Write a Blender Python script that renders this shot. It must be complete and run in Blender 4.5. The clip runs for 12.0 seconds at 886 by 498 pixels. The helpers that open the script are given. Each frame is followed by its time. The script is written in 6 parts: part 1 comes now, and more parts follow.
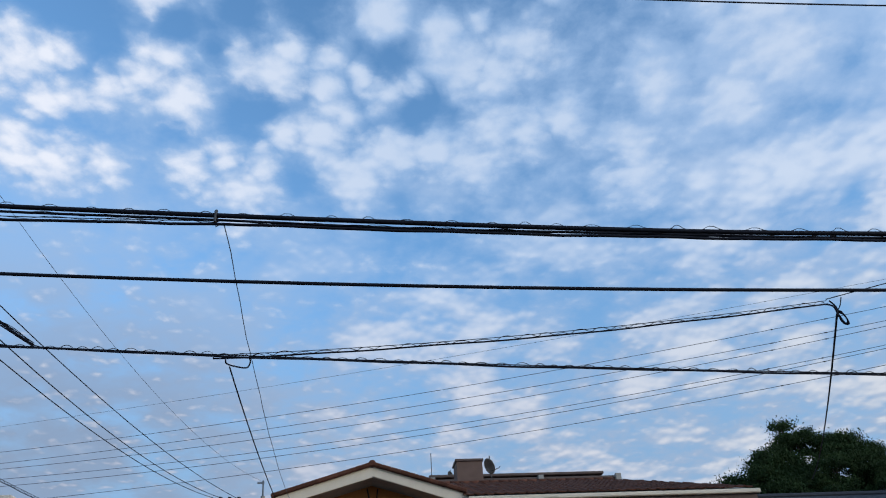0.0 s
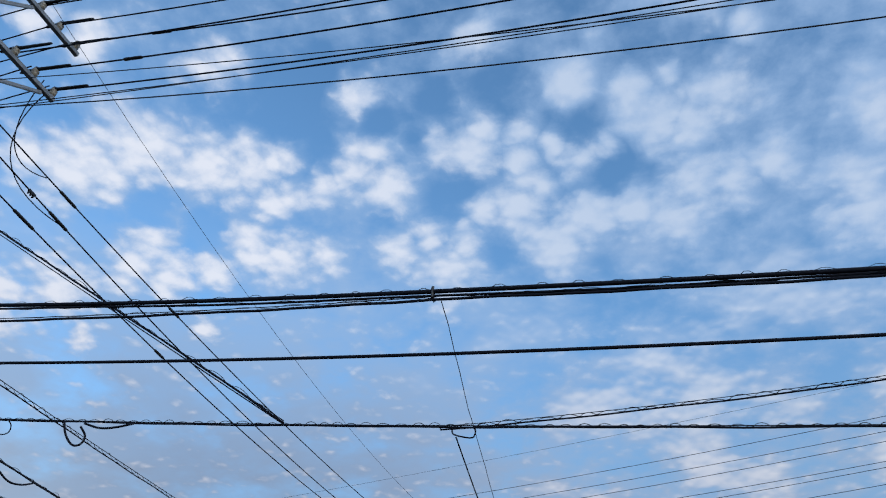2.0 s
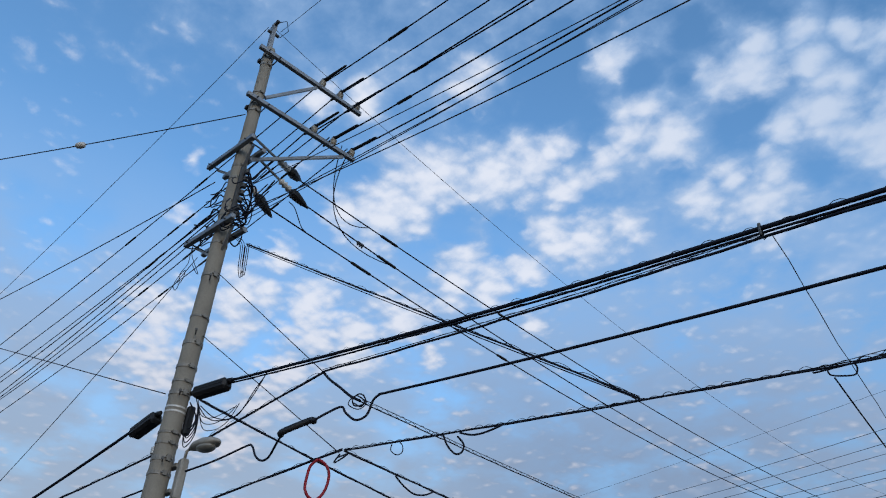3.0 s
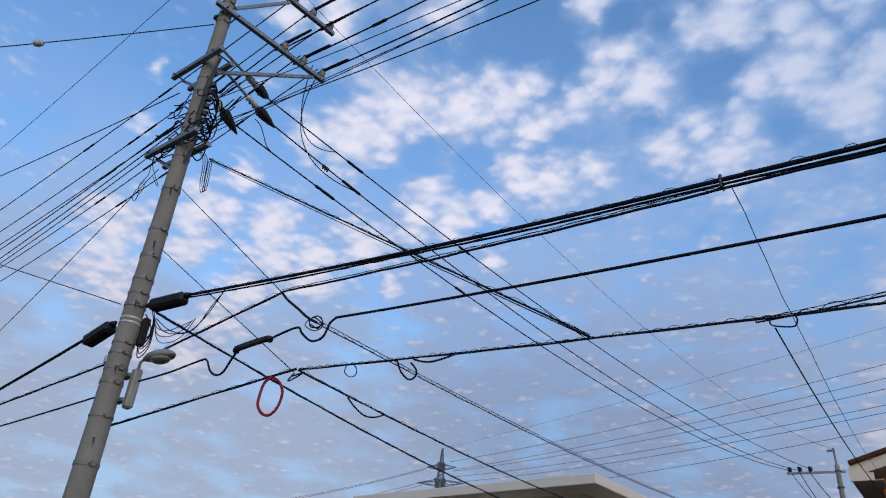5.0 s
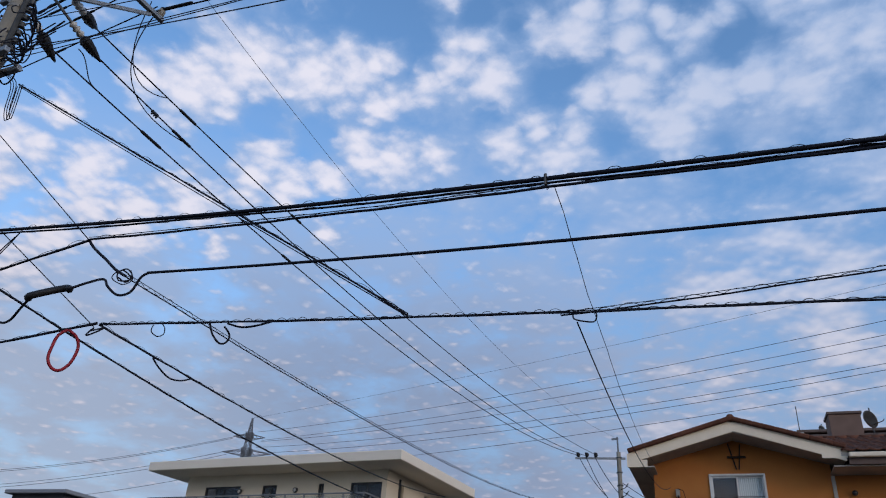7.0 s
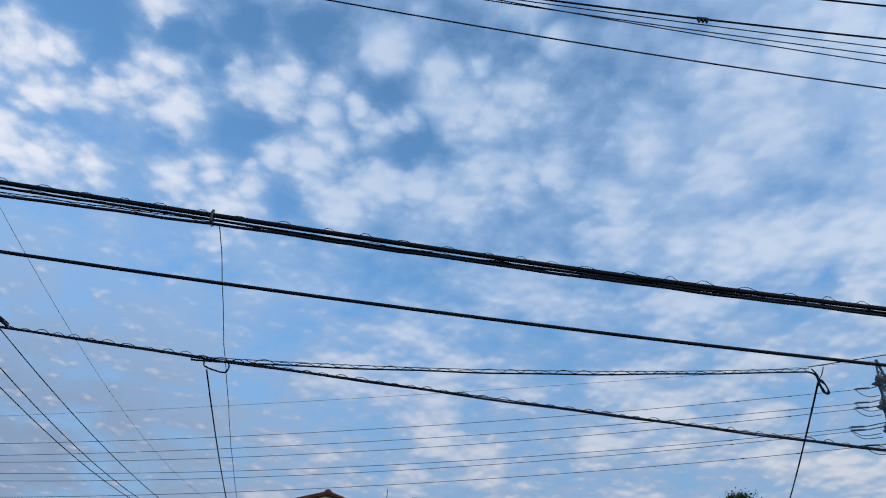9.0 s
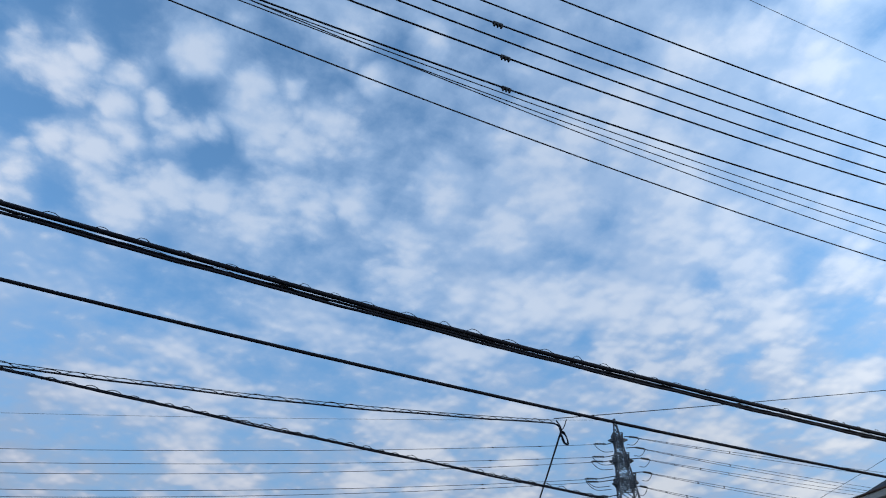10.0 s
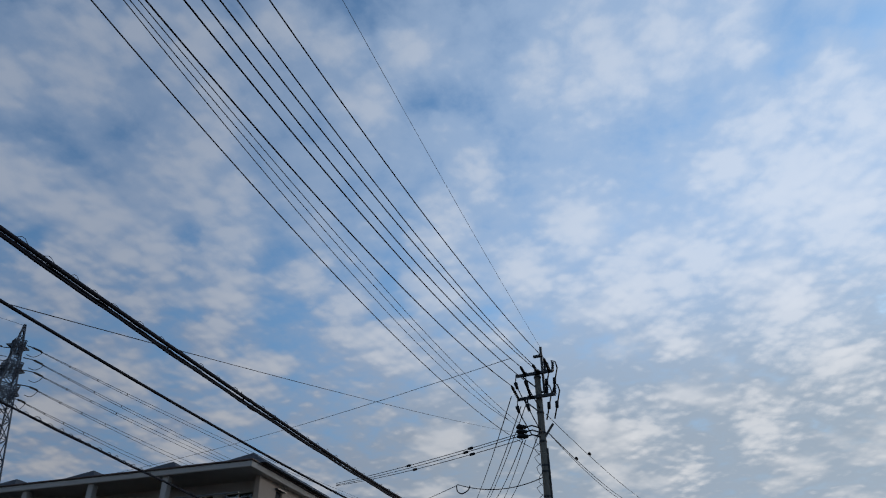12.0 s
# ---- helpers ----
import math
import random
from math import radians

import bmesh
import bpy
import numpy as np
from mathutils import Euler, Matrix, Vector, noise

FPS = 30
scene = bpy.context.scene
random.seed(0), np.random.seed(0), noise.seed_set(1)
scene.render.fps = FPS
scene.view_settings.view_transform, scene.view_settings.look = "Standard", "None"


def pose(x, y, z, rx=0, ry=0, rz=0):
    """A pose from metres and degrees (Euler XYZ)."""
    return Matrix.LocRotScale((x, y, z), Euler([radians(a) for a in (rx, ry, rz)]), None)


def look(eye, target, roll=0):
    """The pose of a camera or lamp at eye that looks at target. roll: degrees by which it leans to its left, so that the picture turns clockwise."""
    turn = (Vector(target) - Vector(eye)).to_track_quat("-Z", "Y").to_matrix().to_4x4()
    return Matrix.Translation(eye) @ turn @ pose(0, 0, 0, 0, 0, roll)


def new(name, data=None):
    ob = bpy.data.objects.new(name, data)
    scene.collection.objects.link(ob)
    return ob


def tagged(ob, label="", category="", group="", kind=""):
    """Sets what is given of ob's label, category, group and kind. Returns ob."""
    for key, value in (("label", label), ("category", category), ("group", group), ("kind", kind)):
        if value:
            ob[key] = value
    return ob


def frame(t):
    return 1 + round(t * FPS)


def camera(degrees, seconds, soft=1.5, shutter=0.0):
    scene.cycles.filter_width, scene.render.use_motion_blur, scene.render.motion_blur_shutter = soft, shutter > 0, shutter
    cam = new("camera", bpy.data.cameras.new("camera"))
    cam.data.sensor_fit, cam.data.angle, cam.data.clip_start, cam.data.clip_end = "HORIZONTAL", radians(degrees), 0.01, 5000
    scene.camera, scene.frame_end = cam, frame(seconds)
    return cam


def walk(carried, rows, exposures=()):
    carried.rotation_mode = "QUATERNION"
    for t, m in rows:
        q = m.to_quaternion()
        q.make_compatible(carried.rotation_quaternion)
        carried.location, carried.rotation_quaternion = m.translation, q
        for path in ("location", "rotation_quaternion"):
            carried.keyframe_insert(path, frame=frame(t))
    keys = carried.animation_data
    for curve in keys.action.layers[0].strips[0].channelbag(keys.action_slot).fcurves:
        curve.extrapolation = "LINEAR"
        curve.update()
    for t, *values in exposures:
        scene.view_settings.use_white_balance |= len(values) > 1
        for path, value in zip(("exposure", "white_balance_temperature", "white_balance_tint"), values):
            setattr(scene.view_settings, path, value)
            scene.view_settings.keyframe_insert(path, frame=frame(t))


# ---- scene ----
# ---- camera: a hand-held turn on the spot, looking up ----
cam = camera(62.0, 12.0, soft=1.1)
PATH = [
    (0, 0.078, 0.032, 1.661, 1.10, 32.07, 3.02),
    (0.5, 0.051, 0.018, 1.637, 8.01, 34.27, 1.40),
    (1, 0.057, 0.017, 1.630, 8.49, 35.18, 0.50),
    (1.5, 0.057, 0.007, 1.621, 11.03, 35.01, -0.44),
    (2, 0.041, -0.008, 1.619, 16.90, 37.53, -1.84),
    (2.5, 0.020, -0.009, 1.617, 30.12, 36.76, -2.80),
    (3, -0.024, 0.008, 1.645, 45.11, 34.86, -2.35),
    (3.2, -0.036, -0.002, 1.647, 48.25, 32.90, -2.83),
    (4.8, -0.009, -0.015, 1.607, 45.47, 29.24, -4.83),
    (5, -0.010, -0.007, 1.618, 40.59, 29.81, -4.18),
    (5.5, 0.006, -0.001, 1.613, 35.01, 30.30, -3.51),
    (6, 0.011, -0.000, 1.607, 32.89, 30.37, -3.13),
    (6.5, 0.022, 0.009, 1.605, 28.75, 29.56, -3.35),
    (6.7, 0.022, 0.011, 1.606, 27.66, 28.39, -3.12),
    (8.3, -0.037, 0.109, 1.609, 8.49, 35.47, -2.94),
    (8.5, -0.037, 0.105, 1.601, 3.20, 35.67, -2.00),
    (9, -0.035, 0.104, 1.601, -3.77, 34.98, -1.35),
    (9.5, -0.016, 0.100, 1.599, -9.57, 35.85, 0.60),
    (10, -0.026, 0.054, 1.563, -21.56, 37.42, 1.72),
    (10.5, -0.043, 0.044, 1.547, -34.49, 40.17, 2.44),
    (11, -0.027, 0.079, 1.555, -51.37, 39.54, 4.36),
    (11.5, -0.020, 0.067, 1.510, -65.35, 32.90, 2.99),
    (12, -0.030, 0.077, 1.481, -68.13, 32.44, 0.89)]
walk(cam, [(t, pose(x, y, z, 90 + p, r, h)) for t, x, y, z, h, p, r in PATH],
     exposures=[(0.0, 0.08, 6500, 10), (1.0, 0.0, 6450, 10), (3.2, -0.04, 6400, 10), (4.8, -0.06, 6500, 18), (6.7, -0.05, 6650, 18), (8.3, -0.08, 6450, 10), (9.5, 0.0, 6450, 10), (10.5, -0.13, 6550, 10),
                (11.0, -0.5, 6500, 10), (11.5, -0.82, 6500, 12), (12.0, -0.9, 6500, 12)])

# ---- world: blue evening sky with broken altocumulus ----
SUN_EL, SUN_AZ = radians(14), radians(118)
world = bpy.data.worlds.new("evening_sky")
scene.world = world
world.use_nodes = True
wt = world.node_tree
wt.nodes.clear()


def wl(a, b):
    wt.links.new(a, b)


def wmath(op, a, b=None, c=None, clamp=False):
    n = wt.nodes.new("ShaderNodeMath")
    n.operation, n.use_clamp = op, clamp
    for i, v in enumerate((a, b, c)):
        if v is None:
            continue
        if isinstance(v, (int, float)):
            n.inputs[i].default_value = v
        else:
            wl(v, n.inputs[i])
    return n.outputs[0]


def wmap(v, a, b, lo=0.0, hi=1.0, smooth=True):
    n = wt.nodes.new("ShaderNodeMapRange")
    n.interpolation_type = "SMOOTHSTEP" if smooth else "LINEAR"
    wl(v, n.inputs[0])
    for i, x in enumerate((a, b, lo, hi)):
        n.inputs[i + 1].default_value = x
    return n.outputs[0]


def wnoise(vec, scale, detail, rough, lac=2.0, distortion=0.0):
    n = wt.nodes.new("ShaderNodeTexNoise")
    wl(vec, n.inputs["Vector"])
    n.inputs["Scale"].default_value, n.inputs["Detail"].default_value = scale, detail
    n.inputs["Roughness"].default_value, n.inputs["Lacunarity"].default_value = rough, lac
    n.inputs["Distortion"].default_value = distortion
    return n


def wmix(fac, a, b):
    n = wt.nodes.new("ShaderNodeMix")
    n.data_type = "RGBA"
    wl(fac, n.inputs[0])
    for v, k in ((a, 6), (b, 7)):
        if isinstance(v, tuple):
            n.inputs[k].default_value = v
        else:
            wl(v, n.inputs[k])
    return n.outputs[2]


# the larger clouds: azimuth from north to east, elevation, radius, in degrees
PUFFS_WEST = [
    (-71.2, 38.3, 0.8), (-70.6, 34.1, 1.0), (-70.1, 26.8, 2.3), (-69.8, 24.1, 2.3), (-68.5, 22.5, 1.5), (-65.8, 19.2, 1.4), (-64.5, 27.3, 1.6),
    (-64.4, 29.5, 2.0), (-62.5, 18.8, 1.6), (-62.1, 29.3, 1.6), (-61.3, 32.5, 1.2), (-61.1, 44.6, 1.4), (-60.6, 21.6, 1.6), (-59.2, 24.5, 1.9),
    (-58.1, 29.9, 2.1), (-57.8, 27.3, 2.1), (-56.7, 36.7, 1.3), (-55.9, 45.5, 1.2), (-53.8, 26.0, 1.7), (-53.8, 28.2, 1.7), (-52.2, 37.6, 2.3),
    (-50.2, 29.2, 2.1), (-49.4, 37.5, 1.5), (-49.0, 40.3, 2.6), (-47.2, 26.4, 0.9), (-47.2, 41.3, 2.5), (-47.0, 38.2, 0.9), (-45.7, 31.9, 1.7),
    (-44.6, 47.2, 1.9), (-44.5, 34.0, 1.6), (-42.3, 32.2, 1.7), (-42.1, 40.6, 1.8)]
PUFFS_NORTH_WEST = [
    (-39.1, 33.1, 1.4), (-38.7, 28.9, 0.8), (-38.2, 40.9, 2.2), (-36.4, 42.5, 1.1), (-36.3, 35.5, 1.7), (-35.3, 39.5, 1.7), (-35.0, 42.8, 1.2),
    (-33.8, 40.1, 1.4), (-33.4, 35.5, 1.9), (-31.0, 41.4, 1.2), (-29.5, 36.1, 1.3), (-29.1, 48.4, 1.3), (-28.2, 43.2, 1.6), (-26.2, 44.3, 1.3),
    (-24.5, 42.0, 2.1), (-22.5, 37.1, 1.5), (-19.7, 38.3, 1.3), (-18.0, 35.6, 2.2), (-16.4, 44.8, 2.2), (-16.1, 38.3, 1.1), (-15.0, 52.9, 1.7),
    (-14.5, 46.9, 1.3), (-14.1, 40.8, 1.3)]
PUFFS_NORTH = [
    (-10.6, 40.9, 2.2), (-10.4, 44.4, 1.1), (-10.1, 46.5, 1.2), (-8.3, 42.0, 1.1), (-7.2, 37.6, 2.0), (-6.7, 45.4, 0.9), (-4.2, 49.9, 1.6),
    (-4.0, 43.8, 1.6), (-3.8, 39.3, 2.0), (-1.3, 44.1, 0.9), (0.2, 39.7, 1.5), (2.0, 48.1, 1.7), (4.0, 38.7, 1.9), (4.8, 46.3, 1.9),
    (6.0, 48.9, 0.9), (6.5, 40.3, 2.1), (7.5, 44.9, 1.7), (9.7, 39.8, 1.5), (11.5, 46.3, 2.2), (12.9, 52.9, 1.9), (13.9, 40.6, 1.3),
    (15.4, 50.5, 1.2), (19.6, 36.3, 2.4), (22.6, 53.0, 1.2), (23.2, 41.6, 1.9), (24.6, 33.5, 0.9), (28.7, 32.7, 1.7), (29.2, 38.9, 2.3)]
PUFFS_NORTH_EAST = [
    (30.6, 45.5, 1.7), (31.2, 32.9, 1.9), (33.4, 33.6, 1.7), (33.6, 44.0, 2.7), (34.8, 40.3, 2.5), (36.1, 31.9, 1.4), (36.5, 27.6, 1.8),
    (37.3, 44.8, 2.2), (38.6, 25.1, 1.1), (39.2, 31.7, 1.6), (39.3, 30.7, 1.6), (39.8, 27.3, 2.0), (41.8, 29.4, 1.6), (43.3, 44.7, 2.4),
    (43.6, 26.6, 1.3), (44.1, 25.9, 0.9), (44.1, 30.0, 2.0), (44.4, 36.7, 1.9), (45.3, 38.7, 2.3), (45.6, 35.4, 1.7), (46.4, 42.7, 2.3),
    (47.2, 34.0, 1.9), (47.5, 40.2, 2.3), (49.3, 31.7, 2.1), (49.6, 35.2, 1.9), (49.7, 28.4, 1.8), (50.0, 25.4, 1.6), (51.4, 48.0, 2.1),
    (56.4, 29.9, 1.7), (57.7, 47.1, 1.9), (59.6, 26.6, 1.5), (60.0, 27.7, 1.3), (61.1, 43.2, 2.1)]
PUFFS_EAST = [
    (64.0, 25.1, 1.6), (65.1, 47.1, 2.1), (68.5, 34.2, 2.0), (72.5, 38.1, 1.8), (76.1, 30.8, 1.8), (77.0, 29.5, 1.1), (79.8, 28.1, 1.3),
    (79.8, 45.6, 2.1), (80.0, 20.0, 1.6), (80.5, 33.5, 2.2), (84.1, 18.2, 1.9), (85.5, 28.1, 3.0), (86.2, 45.1, 3.8), (86.8, 14.8, 1.2),
    (87.5, 24.4, 1.9), (88.3, 28.1, 2.1), (91.4, 29.6, 2.1), (92.5, 17.2, 2.0), (92.8, 45.8, 3.2), (95.4, 35.1, 2.4), (96.4, 24.0, 3.2),
    (98.4, 20.4, 2.7), (98.5, 37.2, 2.4), (99.3, 42.8, 1.0), (99.3, 45.3, 2.2), (99.4, 33.2, 3.2), (102.1, 29.1, 3.1), (103.2, 38.2, 1.9),
    (105.3, 39.9, 1.5), (106.0, 35.5, 2.6)]
PUFFS = PUFFS_WEST + PUFFS_NORTH_WEST + PUFFS_NORTH + PUFFS_NORTH_EAST + PUFFS_EAST
# openings of clear blue between them
GAPS_WEST = [
    (-73.5, 34.6, 3.4), (-70.0, 30.6, 1.6), (-65.2, 41.5, 2.0), (-61.9, 37.0, 1.8), (-49.2, 34.2, 1.3), (-45.4, 36.3, 1.3), (-43.2, 45.2, 1.9),
    (-40.8, 36.4, 1.4), (-34.8, 46.0, 3.0), (-26.2, 46.5, 1.2), (-25.1, 39.4, 1.3), (-21.7, 45.8, 0.8), (-19.8, 48.9, 1.3), (-17.6, 41.9, 1.7),
    (-14.1, 50.5, 1.7), (-12.7, 37.4, 1.1), (-3.2, 46.8, 1.5), (-0.6, 42.8, 1.7)]
GAPS_EAST = [
    (4.0, 51.6, 2.1), (9.9, 49.1, 1.2), (15.2, 46.8, 0.8), (18.3, 52.2, 2.1), (20.7, 47.0, 1.7), (22.7, 36.0, 1.3), (25.6, 30.0, 1.7),
    (26.6, 43.7, 1.5), (34.0, 35.8, 2.1), (34.9, 29.2, 1.3), (38.8, 38.0, 1.4), (39.0, 42.2, 1.0), (42.3, 28.4, 0.8), (45.8, 22.5, 1.2),
    (45.9, 32.0, 1.0), (50.5, 38.7, 1.7), (53.9, 26.7, 1.5), (54.2, 31.9, 1.5), (59.9, 35.8, 1.7), (59.9, 49.7, 1.7), (64.4, 29.8, 1.1),
    (67.6, 43.8, 1.7), (73.3, 27.1, 1.3), (78.1, 26.8, 1.5), (82.5, 24.6, 1.3), (88.8, 40.2, 1.5), (101.3, 40.5, 1.4), (104.5, 43.1, 2.3),
    (109.4, 41.5, 1.5)]
GAPS = GAPS_WEST + GAPS_EAST

geo = wt.nodes.new("ShaderNodeTexCoord")
ray = geo.outputs["Generated"]
sep = wt.nodes.new("ShaderNodeSeparateXYZ")
wl(ray, sep.inputs[0])
up = wmath("MAXIMUM", sep.outputs[2], 0.02)
lift = wmath("ADD", up, 0.18)
flat = wt.nodes.new("ShaderNodeCombineXYZ")          # the cloud layer seen as a flat sheet overhead
wl(wmath("DIVIDE", sep.outputs[0], lift), flat.inputs[0])
wl(wmath("DIVIDE", sep.outputs[1], lift), flat.inputs[1])
sheet = flat.outputs[0]


def wvec(op, a, b, c=None):
    n = wt.nodes.new("ShaderNodeVectorMath")
    n.operation = op
    for i, v in enumerate((a, b, c)):
        if v is None:
            continue
        if isinstance(v, tuple):
            n.inputs[i].default_value = v
        else:
            wl(v, n.inputs[i])
    return n


warp = wnoise(sheet, 20.0, 4.0, 0.52)
bent = wvec("SUBTRACT", warp.outputs["Color"], (0.5, 0.5, 0.5)).outputs[0]
swirl = wvec("SUBTRACT", wnoise(sheet, 5.0, 2.0, 0.5).outputs["Color"], (0.5, 0.5, 0.5)).outputs[0]
ragged = wvec("MULTIPLY_ADD", bent, (0.012, 0.012, 0.0), wvec("MULTIPLY_ADD", swirl, (0.03, 0.03, 0.0), sheet).outputs[0]).outputs[0]
dirs = wvec("MULTIPLY_ADD", bent, (0.022, 0.022, 0.022), ray).outputs[0]


def heap(rows, grow):
    """The highest of many soft cones, one for each cloud."""
    total = None
    for az, el, r in rows:
        az, el, r = radians(az), radians(el), radians(r) * grow
        c = (math.sin(az) * math.cos(el), math.cos(az) * math.cos(el), math.sin(el))
        b = wmath("MULTIPLY_ADD", wvec("DISTANCE", dirs, c).outputs["Value"], -1 / r, 1.0)
        total = wmath("MAXIMUM", b, 0.0) if total is None else wmath("MAXIMUM", b, total)
    return total


def cells(vec, scale, smooth):
    """Rounded lumps, as altocumulus breaks into: about -0.3 between them to 0.4 in their middles."""
    n = wt.nodes.new("ShaderNodeTexVoronoi")
    n.voronoi_dimensions, n.feature = "2D", "SMOOTH_F1"
    wl(vec, n.inputs["Vector"])
    n.inputs["Scale"].default_value, n.inputs["Smoothness"].default_value = scale, smooth
    return wmath("SUBTRACT", 0.40, n.outputs["Distance"])


def lumps(vec):
    """Cauliflower relief: large lumps that carry smaller ones."""
    return wmath("MULTIPLY_ADD", cells(vec, 38.0, 0.5), 0.45, cells(vec, 16.0, 0.6))


puffs = heap(PUFFS, 1.75)
gaps = heap(GAPS, 1.6)
fine = wnoise(ragged, 10.0, 9.0, 0.60)
broad = wnoise(sheet, 2.6, 3.0, 0.5)
wisps = wnoise(ragged, 34.0, 7.0, 0.64)
relief = lumps(ragged)
crest = wvec("MULTIPLY", ragged, (0.988, 0.988, 1.0)).outputs[0]   # the same layer a little nearer overhead
edge = wmath("SUBTRACT", relief, lumps(crest))       # crests catch the light, bases stay grey
glow = wvec("DOT_PRODUCT", ray, (math.sin(SUN_AZ) * math.cos(SUN_EL), math.cos(SUN_AZ) * math.cos(SUN_EL), math.sin(SUN_EL))).outputs["Value"]
side = wmap(sep.outputs[0], -0.15, 0.65)              # crisper puffs in the west, a milkier sheet in the east
low = wmap(up, 0.66, 0.44)                            # small flecks towards the horizon
far_west = wmap(sep.outputs[0], -0.55, -0.80)

# thin veil that fills the space between the puffs
cover = wmath("MULTIPLY_ADD", wmath("SUBTRACT", fine.outputs[0], 0.5), 1.9, wmap(side, 0.0, 1.0, 0.02, 0.42, False))
cover = wmath("MULTIPLY_ADD", wmath("SUBTRACT", broad.outputs[0], 0.5), 0.8, cover)
cover = wmath("MULTIPLY_ADD", relief, 0.35, cover)
cover = wmath("MULTIPLY_ADD", puffs, 0.75, cover)
cover = wmath("MULTIPLY_ADD", gaps, wmap(sep.outputs[0], -0.45, 0.1, -0.75, -0.45), cover)
cover = wmath("MULTIPLY_ADD", far_west, wmap(up, 0.40, 0.58, -0.30, -0.62), cover)
cover = wmath("MULTIPLY_ADD", low, wmap(side, 0.0, 1.0, -0.05, -0.38, False), cover)
cover = wmath("ADD", cover, wmap(sep.outputs[0], 0.72, 0.95, 0.0, 0.5))
thin = wmap(cover, -0.42, 0.62)

# dense lit tops
body = wmath("MULTIPLY_ADD", relief, 0.42, wmath("MULTIPLY_ADD", wmath("SUBTRACT", wisps.outputs[0], 0.5), 0.72, puffs))
body = wmath("MULTIPLY_ADD", wmath("SUBTRACT", fine.outputs[0], 0.5), 1.35, body)
body = wmath("MULTIPLY_ADD", gaps, -0.5, body)
far_east = wmap(sep.outputs[0], 0.70, 0.95)
body = wmath("MULTIPLY_ADD", far_east, wmap(up, 0.34, 0.56, 0.0, 0.25), body)
thick = wmap(wmath("MULTIPLY_ADD", edge, wmap(glow, 0.2, 0.9, 0.5, 0.35), body), 0.10, 1.08)

# broad soft clumps in rows, flattened by distance, some of them catching the light
dapple = wnoise(ragged, 4.6, 7.0, 0.52)
patch = wnoise(sheet, 2.6, 2.0, 0.5)
clump = wmath("MULTIPLY_ADD", cells(ragged, 5.2, 0.7), 0.85, wmath("MULTIPLY", wmath("SUBTRACT", dapple.outputs[0], 0.5), 2.3))
clump = wmath("MULTIPLY_ADD", relief, 0.12, clump)
dull = wmap(sep.outputs[0], 0.0, -0.42)             # the low west lies under an even grey-blue veil
bank = wmath("MULTIPLY", wmap(wmath("MULTIPLY_ADD", dull, 0.30, clump), -0.30, 0.50), low)
fleck = wmath("MULTIPLY_ADD", wmath("SUBTRACT", patch.outputs[0], 0.5), 0.8, wmath("MULTIPLY_ADD", edge, wmap(glow, 0.2, 0.9, 0.35, 0.15), clump))
fleck = wmath("MULTIPLY_ADD", dull, -0.46, fleck)
fleck = wmath("MULTIPLY_ADD", far_east, -0.10, fleck)
fleck = wmath("ADD", fleck, wmath("MULTIPLY", wmap(sep.outputs[0], -0.25, 0.05), 0.10))
fleck = wmath("MULTIPLY", wmap(fleck, -0.06, 0.70), wmath("MULTIPLY", low, wmath("MULTIPLY_ADD", far_east, -0.25, wmath("MULTIPLY_ADD", dull, -0.72, 1.0))))
haze = wmap(up, 0.56, 0.20)                           # a lilac veil, denser towards the horizon

sky = wt.nodes.new("ShaderNodeTexSky")
sky.sky_type, sky.sun_disc = "NISHITA", False
sky.sun_elevation, sky.sun_rotation = SUN_EL, SUN_AZ
sky.air_density, sky.dust_density, sky.ozone_density = 1.0, 0.6, 2.2
SKY, TINT = 0.10, (2.02, 2.70, 3.02)
blue = wt.nodes.new("ShaderNodeMix")
blue.data_type, blue.blend_type = "RGBA", "MULTIPLY"
blue.inputs[0].default_value = 1.0
wl(sky.outputs[0], blue.inputs[6])
blue.inputs[7].default_value = (SKY * TINT[0], SKY * TINT[1], SKY * TINT[2], 1)
hazy = wmix(wmath("MULTIPLY", haze, 0.80), blue.outputs[2], wmix(side, wmix(far_west, (0.225, 0.335, 0.50, 1), (0.33, 0.44, 0.58, 1)), (0.245, 0.40, 0.62, 1)))
veil = wmix(wmap(up, 0.55, 0.28), wmix(side, (0.33, 0.50, 0.77, 1), (0.36, 0.52, 0.78, 1)), wmix(far_west, wmix(dull, wmix(far_east, (0.375, 0.46, 0.615, 1), (0.315, 0.39, 0.49, 1)), (0.26, 0.335, 0.475, 1)), (0.36, 0.43, 0.55, 1)))
white = wmix(wmap(up, 0.55, 0.25), wmix(wmap(sep.outputs[0], -0.50, 0.05), (0.82, 0.86, 0.96, 1), (0.62, 0.72, 0.88, 1)), wmix(side, (0.66, 0.68, 0.77, 1), (0.70, 0.735, 0.79, 1)))
toward = wmap(glow, 0.25, 1.0)                        # cloud towards the sun scatters more light
lit = wmix(toward, (0.97, 0.97, 0.97, 1), (2.02, 1.97, 1.86, 1))
clear_sky = wvec("MULTIPLY", hazy, wmix(toward, (0.97, 0.97, 0.97, 1), (1.5, 1.42, 1.36, 1))).outputs[0]
veil = wvec("MULTIPLY", veil, lit).outputs[0]
white = wvec("MULTIPLY", white, lit).outputs[0]
mixed = wmix(wmath("MULTIPLY", thin, 0.9), clear_sky, veil)
mixed = wmix(wmath("MULTIPLY", bank, 0.75), mixed, veil)
mixed = wmix(wmath("MULTIPLY", thick, wmap(sep.outputs[0], -0.45, 0.0, 0.97, 0.70)), mixed, white)
